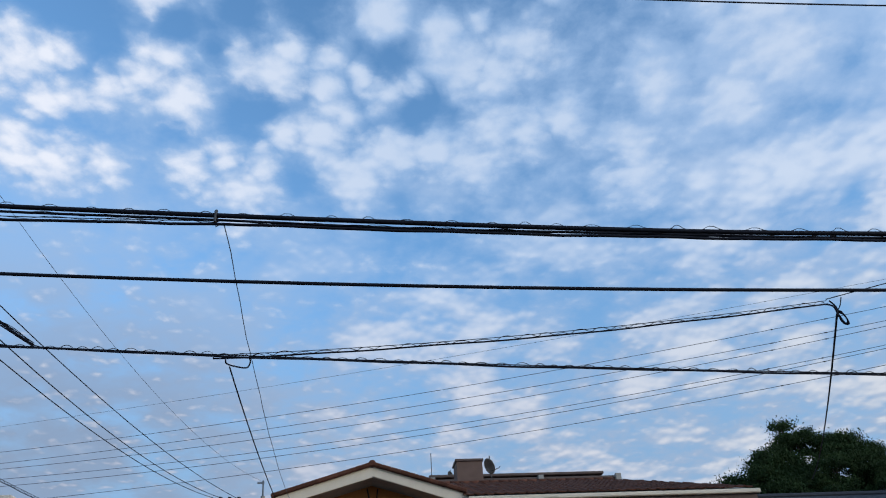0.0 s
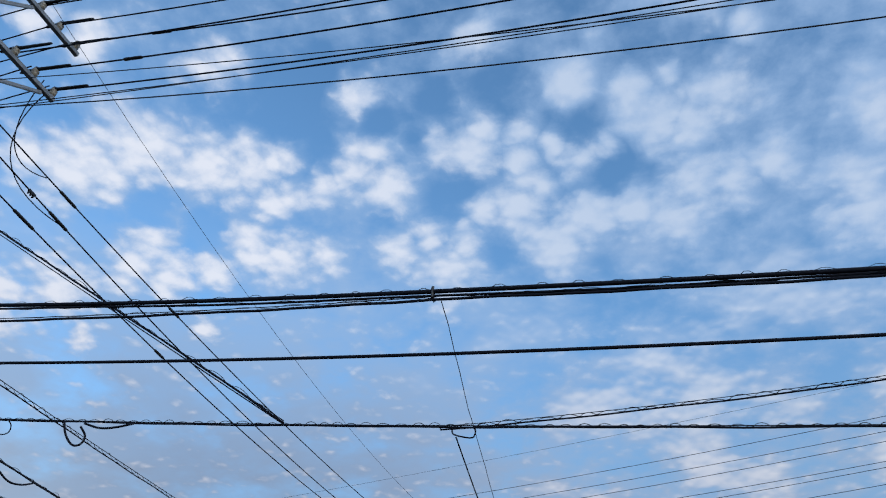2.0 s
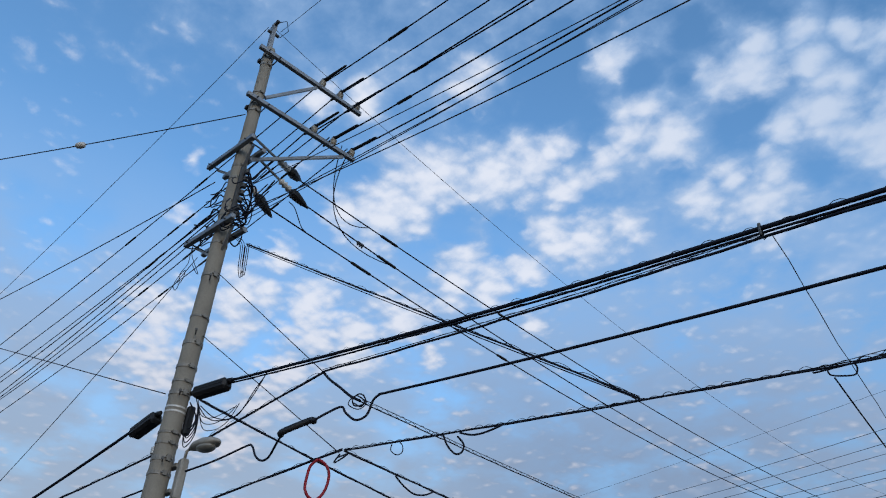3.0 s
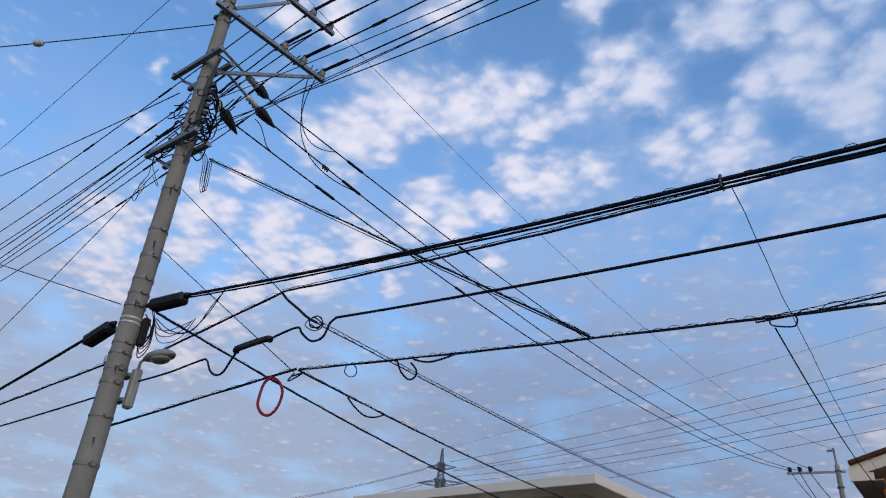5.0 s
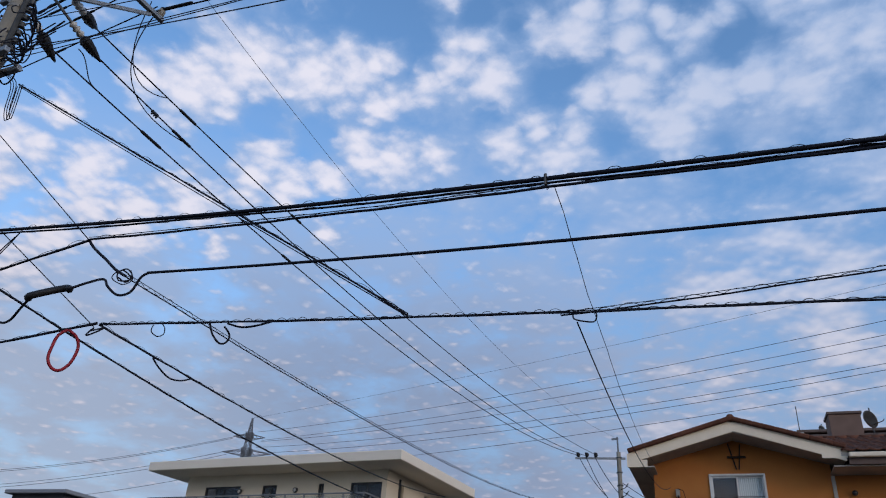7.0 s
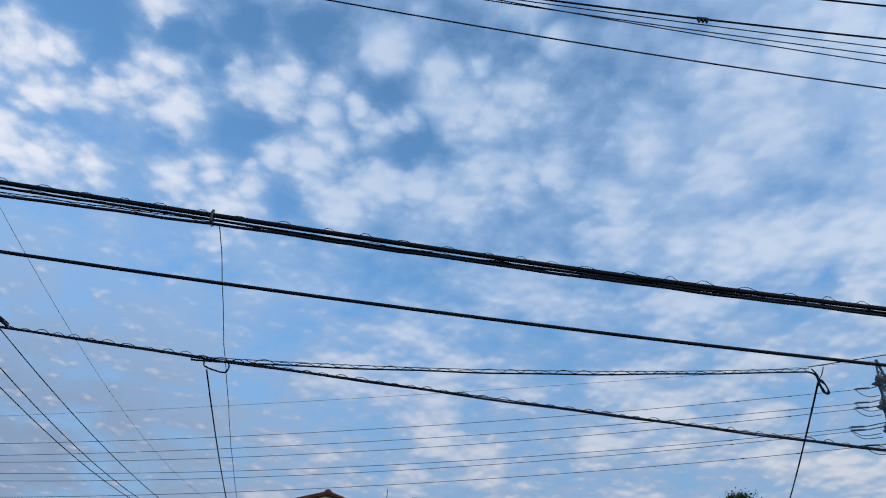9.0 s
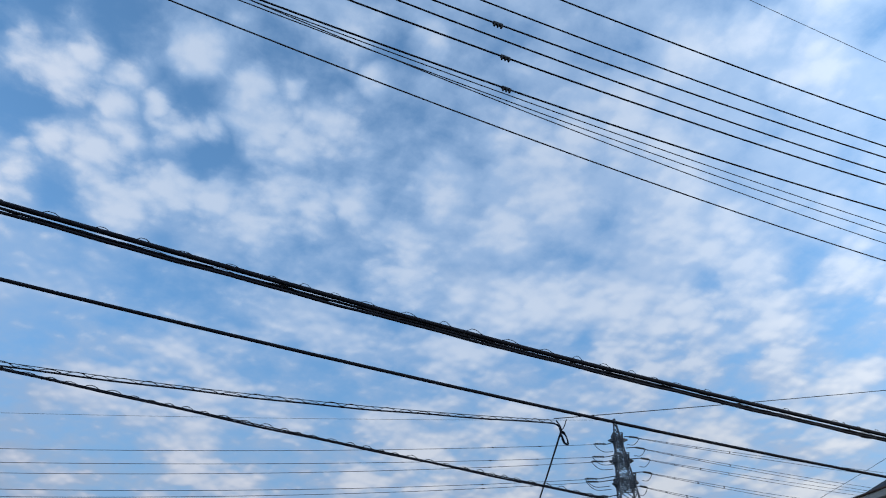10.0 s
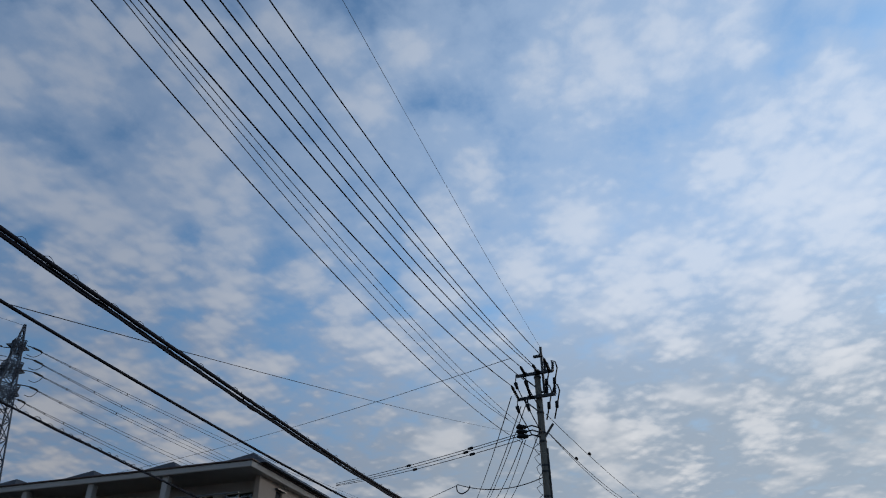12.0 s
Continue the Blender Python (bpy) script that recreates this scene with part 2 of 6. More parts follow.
mixed = wmix(wmath("MULTIPLY", fleck, 0.84), mixed, white)
back = wt.nodes.new("ShaderNodeBackground")
wl(mixed, back.inputs[0])
back.inputs[1].default_value = 1.0
outw = wt.nodes.new("ShaderNodeOutputWorld")
wl(back.outputs[0], outw.inputs[0])
world.cycles.sampling_method, world.cycles.sample_map_resolution = "MANUAL", 512

sun = new("sun", bpy.data.lights.new("sun", "SUN"))
sun.data.energy, sun.data.angle, sun.data.color = 0.7, radians(12), (1.0, 0.86, 0.7)
sun.matrix_world = look((60 * math.sin(SUN_AZ), 60 * math.cos(SUN_AZ), 60 * math.tan(SUN_EL)), (0, 0, 0))



# ---- materials ----
def mat(name, base, dark=None, rough=0.7, metal=0.0, scale=6.0, fine_scale=60.0, bump=0.0, spread=0.35, each=0.0):
    """A surface with broad stains, fine grain and a little relief."""
    m = bpy.data.materials.new(name)
    m.use_nodes = True
    t = m.node_tree
    b = t.nodes["Principled BSDF"]
    co = t.nodes.new("ShaderNodeTexCoord")
    n1, n2 = t.nodes.new("ShaderNodeTexNoise"), t.nodes.new("ShaderNodeTexNoise")
    for n, s, dt in ((n1, scale, 4.0), (n2, fine_scale, 3.0)):
        t.links.new(co.outputs["Object"], n.inputs["Vector"])
        n.inputs["Scale"].default_value, n.inputs["Detail"].default_value = s, dt
    mx = t.nodes.new("ShaderNodeMath")
    mx.operation = "MULTIPLY_ADD"
    t.links.new(n2.outputs[0], mx.inputs[0])
    mx.inputs[1].default_value = 0.45
    t.links.new(n1.outputs[0], mx.inputs[2])
    mr = t.nodes.new("ShaderNodeMapRange")
    t.links.new(mx.outputs[0], mr.inputs[0])
    mr.inputs[1].default_value, mr.inputs[2].default_value = 0.72 - spread, 0.72 + spread
    ramp = t.nodes.new("ShaderNodeMix")
    ramp.data_type = "RGBA"
    t.links.new(mr.outputs[0], ramp.inputs[0])
    ramp.inputs[6].default_value = (*(dark or tuple(c * 0.65 for c in base)), 1)
    ramp.inputs[7].default_value = (*base, 1)
    col = ramp.outputs[2]
    if each:
        oi = t.nodes.new("ShaderNodeObjectInfo")
        hs = t.nodes.new("ShaderNodeHueSaturation")
        er = t.nodes.new("ShaderNodeMapRange")
        t.links.new(oi.outputs["Random"], er.inputs[0])
        er.inputs[3].default_value, er.inputs[4].default_value = 1 - each, 1 + each
        t.links.new(er.outputs[0], hs.inputs["Value"])
        t.links.new(col, hs.inputs["Color"])
        col = hs.outputs[0]
    t.links.new(col, b.inputs["Base Color"])
    b.inputs["Roughness"].default_value, b.inputs["Metallic"].default_value = rough, metal
    b.inputs["Specular IOR Level"].default_value = 0.5 if rough < 0.5 else 0.22
    if bump:
        bp = t.nodes.new("ShaderNodeBump")
        bp.inputs["Strength"].default_value, bp.inputs["Distance"].default_value = bump, 0.02
        t.links.new(mx.outputs[0], bp.inputs["Height"])
        t.links.new(bp.outputs[0], b.inputs["Normal"])
    return m


CONCRETE = mat("weathered_concrete", (0.29, 0.262, 0.215), (0.185, 0.165, 0.135), 0.9, 0, 2.5, 45, 0.25)
BAND = mat("painted_steel_band", (0.27, 0.25, 0.22), None, 0.6, 0.4, 8, 60)
STEEL = mat("galvanised_steel", (0.30, 0.31, 0.32), (0.18, 0.18, 0.18), 0.5, 0.7, 7, 60, 0.1)
DARK_STEEL = mat("dull_dark_steel", (0.10, 0.10, 0.10), None, 0.6, 0.6, 6, 50)
TOWER = mat("tower_steel", (0.20, 0.21, 0.23), None, 0.75, 0.2, 1.0, 9)
SHEATH = mat("black_cable_sheath", (0.010, 0.012, 0.022), (0.005, 0.006, 0.012), 0.75, 0, 5, 40, 0.1)
STRAND = mat("steel_strand", (0.02, 0.021, 0.026), None, 0.65, 0.3, 9, 70)
LINE = mat("bare_line", (0.045, 0.05, 0.065), None, 0.7, 0.2, 3, 20)
BOX = mat("black_closure_plastic", (0.016, 0.016, 0.018), (0.014, 0.014, 0.014), 0.5, 0, 6, 60, 0.15)
PORCELAIN = mat("glazed_porcelain", (0.62, 0.6, 0.56), (0.4, 0.38, 0.35), 0.25, 0, 10, 80)
LAMP_GREY = mat("lamp_grey_paint", (0.36, 0.335, 0.29), (0.23, 0.21, 0.18), 0.5, 0.1, 6, 50)
LAMP_GLASS = mat("lamp_cover", (0.27, 0.255, 0.22), None, 0.3, 0, 8, 60)
# pale porcelain seen from below: the underside's shade is put into this darker colour
INSULATOR = mat("shaded_porcelain", (0.34, 0.31, 0.25), (0.16, 0.14, 0.11), 0.35, 0, 14, 90)
RED = mat("red_plastic_tube", (0.33, 0.018, 0.03), None, 0.5, 0, 8, 60)
ORANGE = mat("ochre_render", (0.50, 0.19, 0.05), (0.40, 0.14, 0.037), 0.92, 0, 1.2, 70, 0.35)
# white paint tinted cream: the low sun's warm glow is put into its colour
WHITE = mat("white_fascia_paint", (0.86, 0.72, 0.54), (0.73, 0.60, 0.45), 0.6, 0, 2, 40)
SOFFIT = mat("soffit_board", (0.45, 0.41, 0.36), None, 0.8, 0, 2, 40)
TILE = mat("brown_clay_tile", (0.145, 0.055, 0.032), (0.065, 0.028, 0.018), 0.95, 0, 5, 50, 0.2, 0.35, 0.25)
DARK_TILE = mat("dark_grey_tile", (0.05, 0.052, 0.06), (0.03, 0.03, 0.034), 0.7, 0, 5, 50, 0.2)
CHIMNEY = mat("brown_chimney_cladding", (0.21, 0.13, 0.10), (0.14, 0.09, 0.07), 0.85, 0, 3, 50, 0.2)
BROWN_TRIM = mat("brown_metal_trim", (0.16, 0.11, 0.09), None, 0.6, 0.2, 3, 40)
IRON = mat("rusty_iron", (0.05, 0.03, 0.022), None, 0.8, 0.5, 12, 60)
FRAME = mat("white_window_frame", (0.75, 0.74, 0.70), None, 0.4, 0, 5, 50)
DARK_FRAME = mat("dark_window_frame", (0.05, 0.05, 0.05), None, 0.4, 0.3, 5, 50)
CURTAIN = mat("pale_curtain", (0.66, 0.70, 0.69), (0.42, 0.46, 0.47), 0.9, 0, 3, 40)
ROOM = mat("dark_room", (0.05, 0.055, 0.06), None, 0.9, 0, 2, 30)
CREAM = mat("cream_wall", (0.70, 0.61, 0.47), (0.60, 0.52, 0.40), 0.9, 0, 0.8, 50, 0.2)
CREAM_TRIM = mat("cream_roof_edge", (0.82, 0.72, 0.58), (0.72, 0.62, 0.50), 0.8, 0, 0.7, 40)
TAUPE = mat("taupe_wall_tile", (0.52, 0.42, 0.33), (0.42, 0.33, 0.26), 0.9, 0, 0.9, 40, 0.2)
TAUPE_LIGHT = mat("pale_concrete_edge", (0.60, 0.55, 0.49), (0.48, 0.44, 0.39), 0.85, 0, 0.8, 40)
GREY_ROOF = mat("grey_sheet_roof", (0.30, 0.31, 0.33), None, 0.7, 0.2, 1, 30)
BARK = mat("bark", (0.07, 0.05, 0.035), None, 0.95, 0, 5, 40, 0.4)
LEAF = mat("leaf", (0.042, 0.072, 0.018), (0.018, 0.036, 0.010), 0.85, 0, 0.6, 9)
GROUND = mat("dark_earth_ground", (0.075, 0.07, 0.06), (0.045, 0.042, 0.038), 0.95, 0, 0.2, 8, 0.3)
ASPHALT = mat("asphalt", (0.05, 0.05, 0.052), None, 0.9, 0, 0.5, 30, 0.3)


def glass(name, tint, rough):
    m = bpy.data.materials.new(name)
    m.use_nodes = True
    b = m.node_tree.nodes["Principled BSDF"]
    b.inputs["Base Color"].default_value = (*tint, 1)
    b.inputs["Roughness"].default_value, b.inputs["Transmission Weight"].default_value = rough, 1.0
    b.inputs["IOR"].default_value = 1.45
    return m


PANE = glass("window_glass", (0.85, 0.9, 0.92), 0.02)
RAIL_GLASS = glass("frosted_rail_glass", (0.75, 0.82, 0.82), 0.25)


# ---- building blocks ----
def finish(name, bm, material, smooth=False):
    me = bpy.data.meshes.new(name)
    bmesh.ops.recalc_face_normals(bm, faces=bm.faces)
    bm.to_mesh(me)
    bm.free()
    me.materials.append(material)
    if smooth:
        for p in me.polygons:
            p.use_smooth = True
    return me


def part(name, bm, material, parent, label="", smooth=False):
    ob = new(name, finish(name, bm, material, smooth))
    ob.parent = parent
    if label:
        ob["label"] = label
    return ob


def empty(name, m, label, category, group="", kind=""):
    ob = new(name)
    ob.matrix_world = m
    ob.empty_display_size = 0.2
    return tagged(ob, label, category, group, kind)


def box(bm, lo, hi, bevel=0.0):
    lo, hi = Vector(lo), Vector(hi)
    r = bmesh.ops.create_cube(bm, size=1.0)
    for v in r["verts"]:
        v.co = Vector([lo[i] + (v.co[i] + 0.5) * (hi[i] - lo[i]) for i in range(3)])
    if bevel:
        es = list({e for v in r["verts"] for e in v.link_edges})
        bmesh.ops.bevel(bm, geom=es, offset=bevel, segments=1, affect="EDGES")
    return bm


def tube(bm, pts, radii, sides=6, cap=True):
    """A round tube along a line of points."""
    pts = [Vector(p) for p in pts]
    if isinstance(radii, (int, float)):
        radii = [radii] * len(pts)
    rings, ref = [], None
    for i, p in enumerate(pts):
        d = pts[min(i + 1, len(pts) - 1)] - pts[max(i - 1, 0)]
        if d.length < 1e-9:
            d = Vector((0, 0, 1))
        d.normalize()
        if ref is None:
            ref = Vector((0, 0, 1)) if abs(d.z) < 0.9 else Vector((1, 0, 0))
        a = d.cross(ref).normalized()
        b = a.cross(d).normalized()
        ref = b
        rings.append([bm.verts.new(p + (a * math.cos(k * math.tau / sides) + b * math.sin(k * math.tau / sides)) * radii[i])
                      for k in range(sides)])
    for r1, r2 in zip(rings, rings[1:]):
        for k in range(sides):
            bm.faces.new((r1[k], r1[(k + 1) % sides], r2[(k + 1) % sides], r2[k]))
    if cap:
        bm.faces.new(rings[0])
        bm.faces.new(list(reversed(rings[-1])))
    return bm


def smooth_line(pts, steps=6):
    """A curve that passes smoothly through a few points."""
    pts = [Vector(p) for p in pts]
    out = []
    for i in range(len(pts) - 1):
        p0, p1, p2, p3 = pts[max(i - 1, 0)], pts[i], pts[i + 1], pts[min(i + 2, len(pts) - 1)]
        for k in range(steps):
            q = k / steps
            out.append(0.5 * ((2 * p1) + (p2 - p0) * q + (2 * p0 - 5 * p1 + 4 * p2 - p3) * q * q + (3 * p1 - p0 - 3 * p2 + p3) * q ** 3))
    out.append(pts[-1])
    return out


def bar(bm, a, b, w, h):
    """A square bar from a to b."""
    a, b = Vector(a), Vector(b)
    d = (b - a).normalized()
    up_ = Vector((0, 0, 1)) if abs(d.z) < 0.95 else Vector((1, 0, 0))
    s = d.cross(up_).normalized()
    t = s.cross(d).normalized()
    vs = [bm.verts.new(p + s * x * w / 2 + t * y * h / 2) for p in (a, b) for x, y in ((-1, -1), (1, -1), (1, 1), (-1, 1))]
    for f in ((0, 1, 2, 3), (7, 6, 5, 4), (0, 4, 5, 1), (1, 5, 6, 2), (2, 6, 7, 3), (3, 7, 4, 0)):
        bm.faces.new([vs[i] for i in f])
    return bm


def prism(bm, outline, axis_a, axis_b, origin, depth):
    """A flat outline in the plane of two axes, given depth along their normal."""
    o, a, b = Vector(origin), Vector(axis_a), Vector(axis_b)
    n = a.cross(b).normalized() * depth
    f1 = [bm.verts.new(o + a * x + b * y) for x, y in outline]
    f2 = [bm.verts.new(v.co + n) for v in f1]
    bm.faces.new(f1)
    bm.faces.new(list(reversed(f2)))
    k = len(outline)
    for i in range(k):
        bm.faces.new((f1[i], f2[i], f2[(i + 1) % k], f1[(i + 1) % k]))
    return bm


def span(a, b, sag, n=40):
    a, b = Vector(a), Vector(b)
    out = []
    for i in range(n + 1):
        s = i / n
        p = a.lerp(b, s)
        p.z -= 4 * sag * s * (1 - s)
        out.append(p)
    return out


def on_span(a, b, sag, s):
    p = Vector(a).lerp(Vector(b), s)
    p.z -= 4 * sag * s * (1 - s)
    return p


RNG = random.Random(7)


def wire(name, label, a, b, sag, r, material=None, category="overhead wire", group="", n=44, sides=6):
    ob = new(name, finish(name, tube(bmesh.new(), span(a, b, sag, n), r, sides), material or SHEATH, True))
    return tagged(ob, label, category, group)


def scallops(a, b, sag, pitch, height, r, s0=0.0, s1=1.0, wide=1.0):
    """The lashing that loops over a cable in shallow arches; wide below 1 leaves stretches lying flat between them."""
    bm = bmesh.new()
    a, b = Vector(a), Vector(b)
    length = (b - a).length * (s1 - s0)
    k = max(2, int(length / pitch))
    acc = [0.0]
    for i in range(k):
        acc.append(acc[-1] + RNG.uniform(0.8, 1.25))
    across = (b - a).normalized().cross(Vector((0, 0, 1))).normalized()
    pts = []
    for i in range(k):
        t0, t1 = acc[i] / acc[-1], acc[i + 1] / acc[-1]
        hh = height * RNG.uniform(0.6, 1.2)
        for j in range(8):
            q = j / 8
            s = s0 + (t0 + (t1 - t0) * q) * (s1 - s0)
            ph = math.sin(min(1.0, q / wide) * math.pi)
            pts.append(on_span(a, b, sag, s) + Vector((0, 0, hh * ph ** 0.8)) + across * 0.012 * math.cos(q * math.pi))
    return tube(bm, pts, r, 4)


def lashed(name, label, a, b, sag, r, gap=0.05, pitch=0.42, r_msgr=0.004, s0=0.0, s1=1.0, category="telecom cable", ladder=False):
    """A cable lashed to its steel messenger: the lashing arches over both, or zigzags between them like a ladder."""
    top = empty(name, Matrix.Identity(4), label, category, "lashed cables")
    lift_ = Vector((0, 0, gap if ladder else r + r_msgr * 0.6))
    part("messenger", tube(bmesh.new(), [p + lift_ for p in span(a, b, sag, 44)], r_msgr, 5), STRAND, top, "thin steel messenger strand", True)
    long_ = (Vector(b) - Vector(a)).length
    n = int(long_ * (s1 - s0) * 6) + 2
    pts = []
    for i in range(n + 1):
        s = s0 + (s1 - s0) * i / n
        d = s * long_
        pts.append(on_span(a, b, sag, s) - Vector((0, 0, 0.0025 * math.sin(d * 7.0) + 0.002 * math.sin(d * 3.1))))
    part("cable", tube(bmesh.new(), pts, r, 6), SHEATH, top, "black sheathed cable", True)
    part("lashing_wire", scallops(a, b, sag, pitch, gap + r_msgr if ladder else gap + 0.008, 0.0026, s0, s1, 1.0 if ladder else 0.85), STRAND, top, "looped lashing wire", True)
    return top


# ---- ground ----
bm = bmesh.new()
bmesh.ops.create_grid(bm, x_segments=40, y_segments=40, size=2400)
ground = tagged(new("ground", finish("ground", bm, GROUND)), "dry earth ground reaching to the horizon", "ground", kind="structure")
bm = box(bmesh.new(), (-120, -3.2, 0.004), (120, 3.2, 0.02))
road = tagged(new("road", finish("road", bm, ASPHALT)), "grey asphalt street under the cables", "road", kind="structure")
road.matrix_world = pose(0, 0.2, 0, 0, 0, 4.0)


# ---- the utility pole at the corner ----
PX, PY = -8.56, 3.645


def shaft_mesh(height, r0, r1):
    bm = bmesh.new()
    n = 24
    tube(bm, [(0, 0, height * i / n) for i in range(n + 1)], [r0 + (r1 - r0) * i / n for i in range(n + 1)], 24)
    return bm


def band(bm, z, r, h=0.04, lug=0.0):
    tube(bm, [(0, 0, z), (0, 0, z + h)], r, 24)
    for s in (-1, 1):
        box(bm, (s * (r - 0.01) - 0.03, -0.025, z - 0.005), (s * (r - 0.01) + 0.03, 0.025, z + h + 0.005))
        tube(bm, [(s * (r + 0.01), -0.05, z + h / 2), (s * (r + 0.01), 0.05, z + h / 2)], 0.009, 6)
    return bm


def radius_at(z):
    return 0.152 + (0.092 - 0.152) * z / 11.75


def insulator_mesh():
    bm = bmesh.new()
    prof = [(0.0, 0.022), (0.03, 0.03), (0.05, 0.055), (0.075, 0.055), (0.085, 0.035), (0.105, 0.06), (0.13, 0.06), (0.14, 0.04), (0.165, 0.045), (0.19, 0.03)]
    return tube(bm, [(0, 0, z) for z, r in prof], [r for z, r in prof], 14)


pole = empty("utility_pole", pose(PX, PY, 0, 0, 0, 0), "tall weathered concrete utility pole carrying many cables", "utility pole", "utility poles")
part("shaft", shaft_mesh(11.75, 0.152, 0.092), CONCRETE, pole, "tapered weathered grey concrete shaft", True)
for z in (3.3, 3.85, 4.25, 4.42, 4.62, 4.75, 5.25, 5.42, 5.62, 5.95, 6.35, 7.0, 7.55, 8.05, 8.3, 8.75, 9.0, 9.5, 10.2, 10.62, 11.3, 11.55):
    part("band", band(bmesh.new(), z, radius_at(z) + 0.008, RNG.choice((0.03, 0.045, 0.06))), BAND, pole)
for z in (5.02, 5.08):
    part("reflective_band", tube(bmesh.new(), [(0, 0, z), (0, 0, z + 0.022)], radius_at(z) + 0.005, 24), PORCELAIN, pole, "shiny pale strap")
for i in range(13):
    z = 2.3 + i * 0.42
    for side in ((1,) if i % 2 else (-1,)):
        r = radius_at(z)
        bm = tube(bmesh.new(), [(0, 0, 0), (side * 0.17, 0, 0.0)], 0.009, 6)
        tube(bm, [(side * 0.165, 0, 0), (side * 0.185, 0, 0)], 0.018, 8)
        st = part("step_bolt", bm, DARK_STEEL, pole)
        st.location = (side * (r - 0.02) * 0.83, -side * 0.3 * r, z)
        st.rotation_euler = (0, 0, radians(-25))

# steel pin on top with its clamps
bm = bar(bmesh.new(), (-0.02, -0.02, 11.3), (0.0, -0.03, 12.42), 0.075, 0.075)
part("top_pin", bm, STEEL, pole, "galvanised steel angle on top")
bm = tube(bmesh.new(), [(-0.09, -0.03, 12.36), (0.12, -0.03, 12.42)], 0.035, 8)
tube(bm, [(-0.02, -0.12, 12.2), (-0.02, 0.1, 12.22)], 0.03, 8)
part("wire_clamp", bm, DARK_STEEL, pole)
bm = bmesh.new()
tube(bm, [(0.1, 0.0, 12.42), (0.16, 0.1, 12.5), (0.1, 0.2, 12.36), (0.0, 0.12, 12.2), (-0.03, 0.0, 12.3)], 0.008, 5)
part("jumper", bm, SHEATH, pole, "", True)

# two offset crossarms with three pin insulators each
INS = insulator_mesh()
INS_ME = finish("insulator", INS, INSULATOR, True)
SLEEVE_ME = finish("wire_cover", tube(bmesh.new(), [(-0.3, 0, -0.035), (-0.26, 0, -0.03), (-0.06, 0, -0.005), (0.0, 0, 0.01), (0.06, 0, 0), (0.62, 0, 0), (0.66, 0, 0)],
                                      [0.012, 0.026, 0.026, 0.042, 0.028, 0.022, 0.012], 8), BOX, True)
for z, ys in ((11.51, (4.70, 5.10, 5.50)), (10.37, (4.71, 5.12, 5.53))):
    arm = part("crossarm", box(bmesh.new(), (0.125, -0.26, z - 0.04), (0.20, 1.95, z + 0.04), 0.006), STEEL, pole, "galvanised steel crossarm")
    br = bar(bmesh.new(), (0.15, 0.06, z - 1.0 if z > 11 else z - 1.22), (0.15, 0.95 if z > 11 else 1.72, z - 0.06), 0.05, 0.05)
    part("brace", br, STEEL, pole, "galvanised steel brace")
    bm = bmesh.new()
    tube(bm, [(-0.15, -0.09, z), (0.24, -0.09, z)], 0.012, 6)
    tube(bm, [(-0.15, 0.12, z - 0.02), (0.24, 0.12, z - 0.02)], 0.012, 6)
    box(bm, (-0.16, -0.11, z - 0.03), (-0.1, 0.11, z + 0.03))
    part("arm_clamp", bm, DARK_STEEL, pole)
    for y in ys:
        ins = new("insulator", INS_ME)
        ins.parent, ins.location = arm, (0.16, y - PY, z + 0.03)
        ins["label"] = "porcelain pin insulator coloured grey-brown for its shaded underside"
        cov = new("wire_cover", SLEEVE_ME)
        cov.parent, cov.location = arm, (0.16, y - PY, z + 0.20)
        cov.rotation_euler = (0, radians(7.0), radians(1.9))

# double arms lower down, where the lines to the side street are tied off
for z, tilt in ((9.3, 0), (7.78, 0)):
    for dy in (-0.155, 0.145):
        arm = part("crossarm", box(bmesh.new(), (-0.70, dy - 0.035, z - 0.04), (0.50 if dy < 0 else 0.36, dy + 0.035, z + 0.04), 0.006), STEEL, pole, "galvanised steel crossarm")
        arm.rotation_euler = (0, 0, radians(4))
    for s in (-0.6, 0.34):
        rod = part("tie_rod", tube(bmesh.new(), [(s, -0.22, z), (s, 0.2, z)], 0.012, 6), DARK_STEEL, pole)
        rod.rotation_euler = (0, 0, radians(4))
    for s in (-0.58, 0.36):
        bm = bar(bmesh.new(), (s, -0.05, z - 0.04), (0.05 * s, 0.02, z - 0.42), 0.035, 0.035)
        b = part("brace", bm, STEEL, pole)
        b.rotation_euler = (0, 0, radians(4))


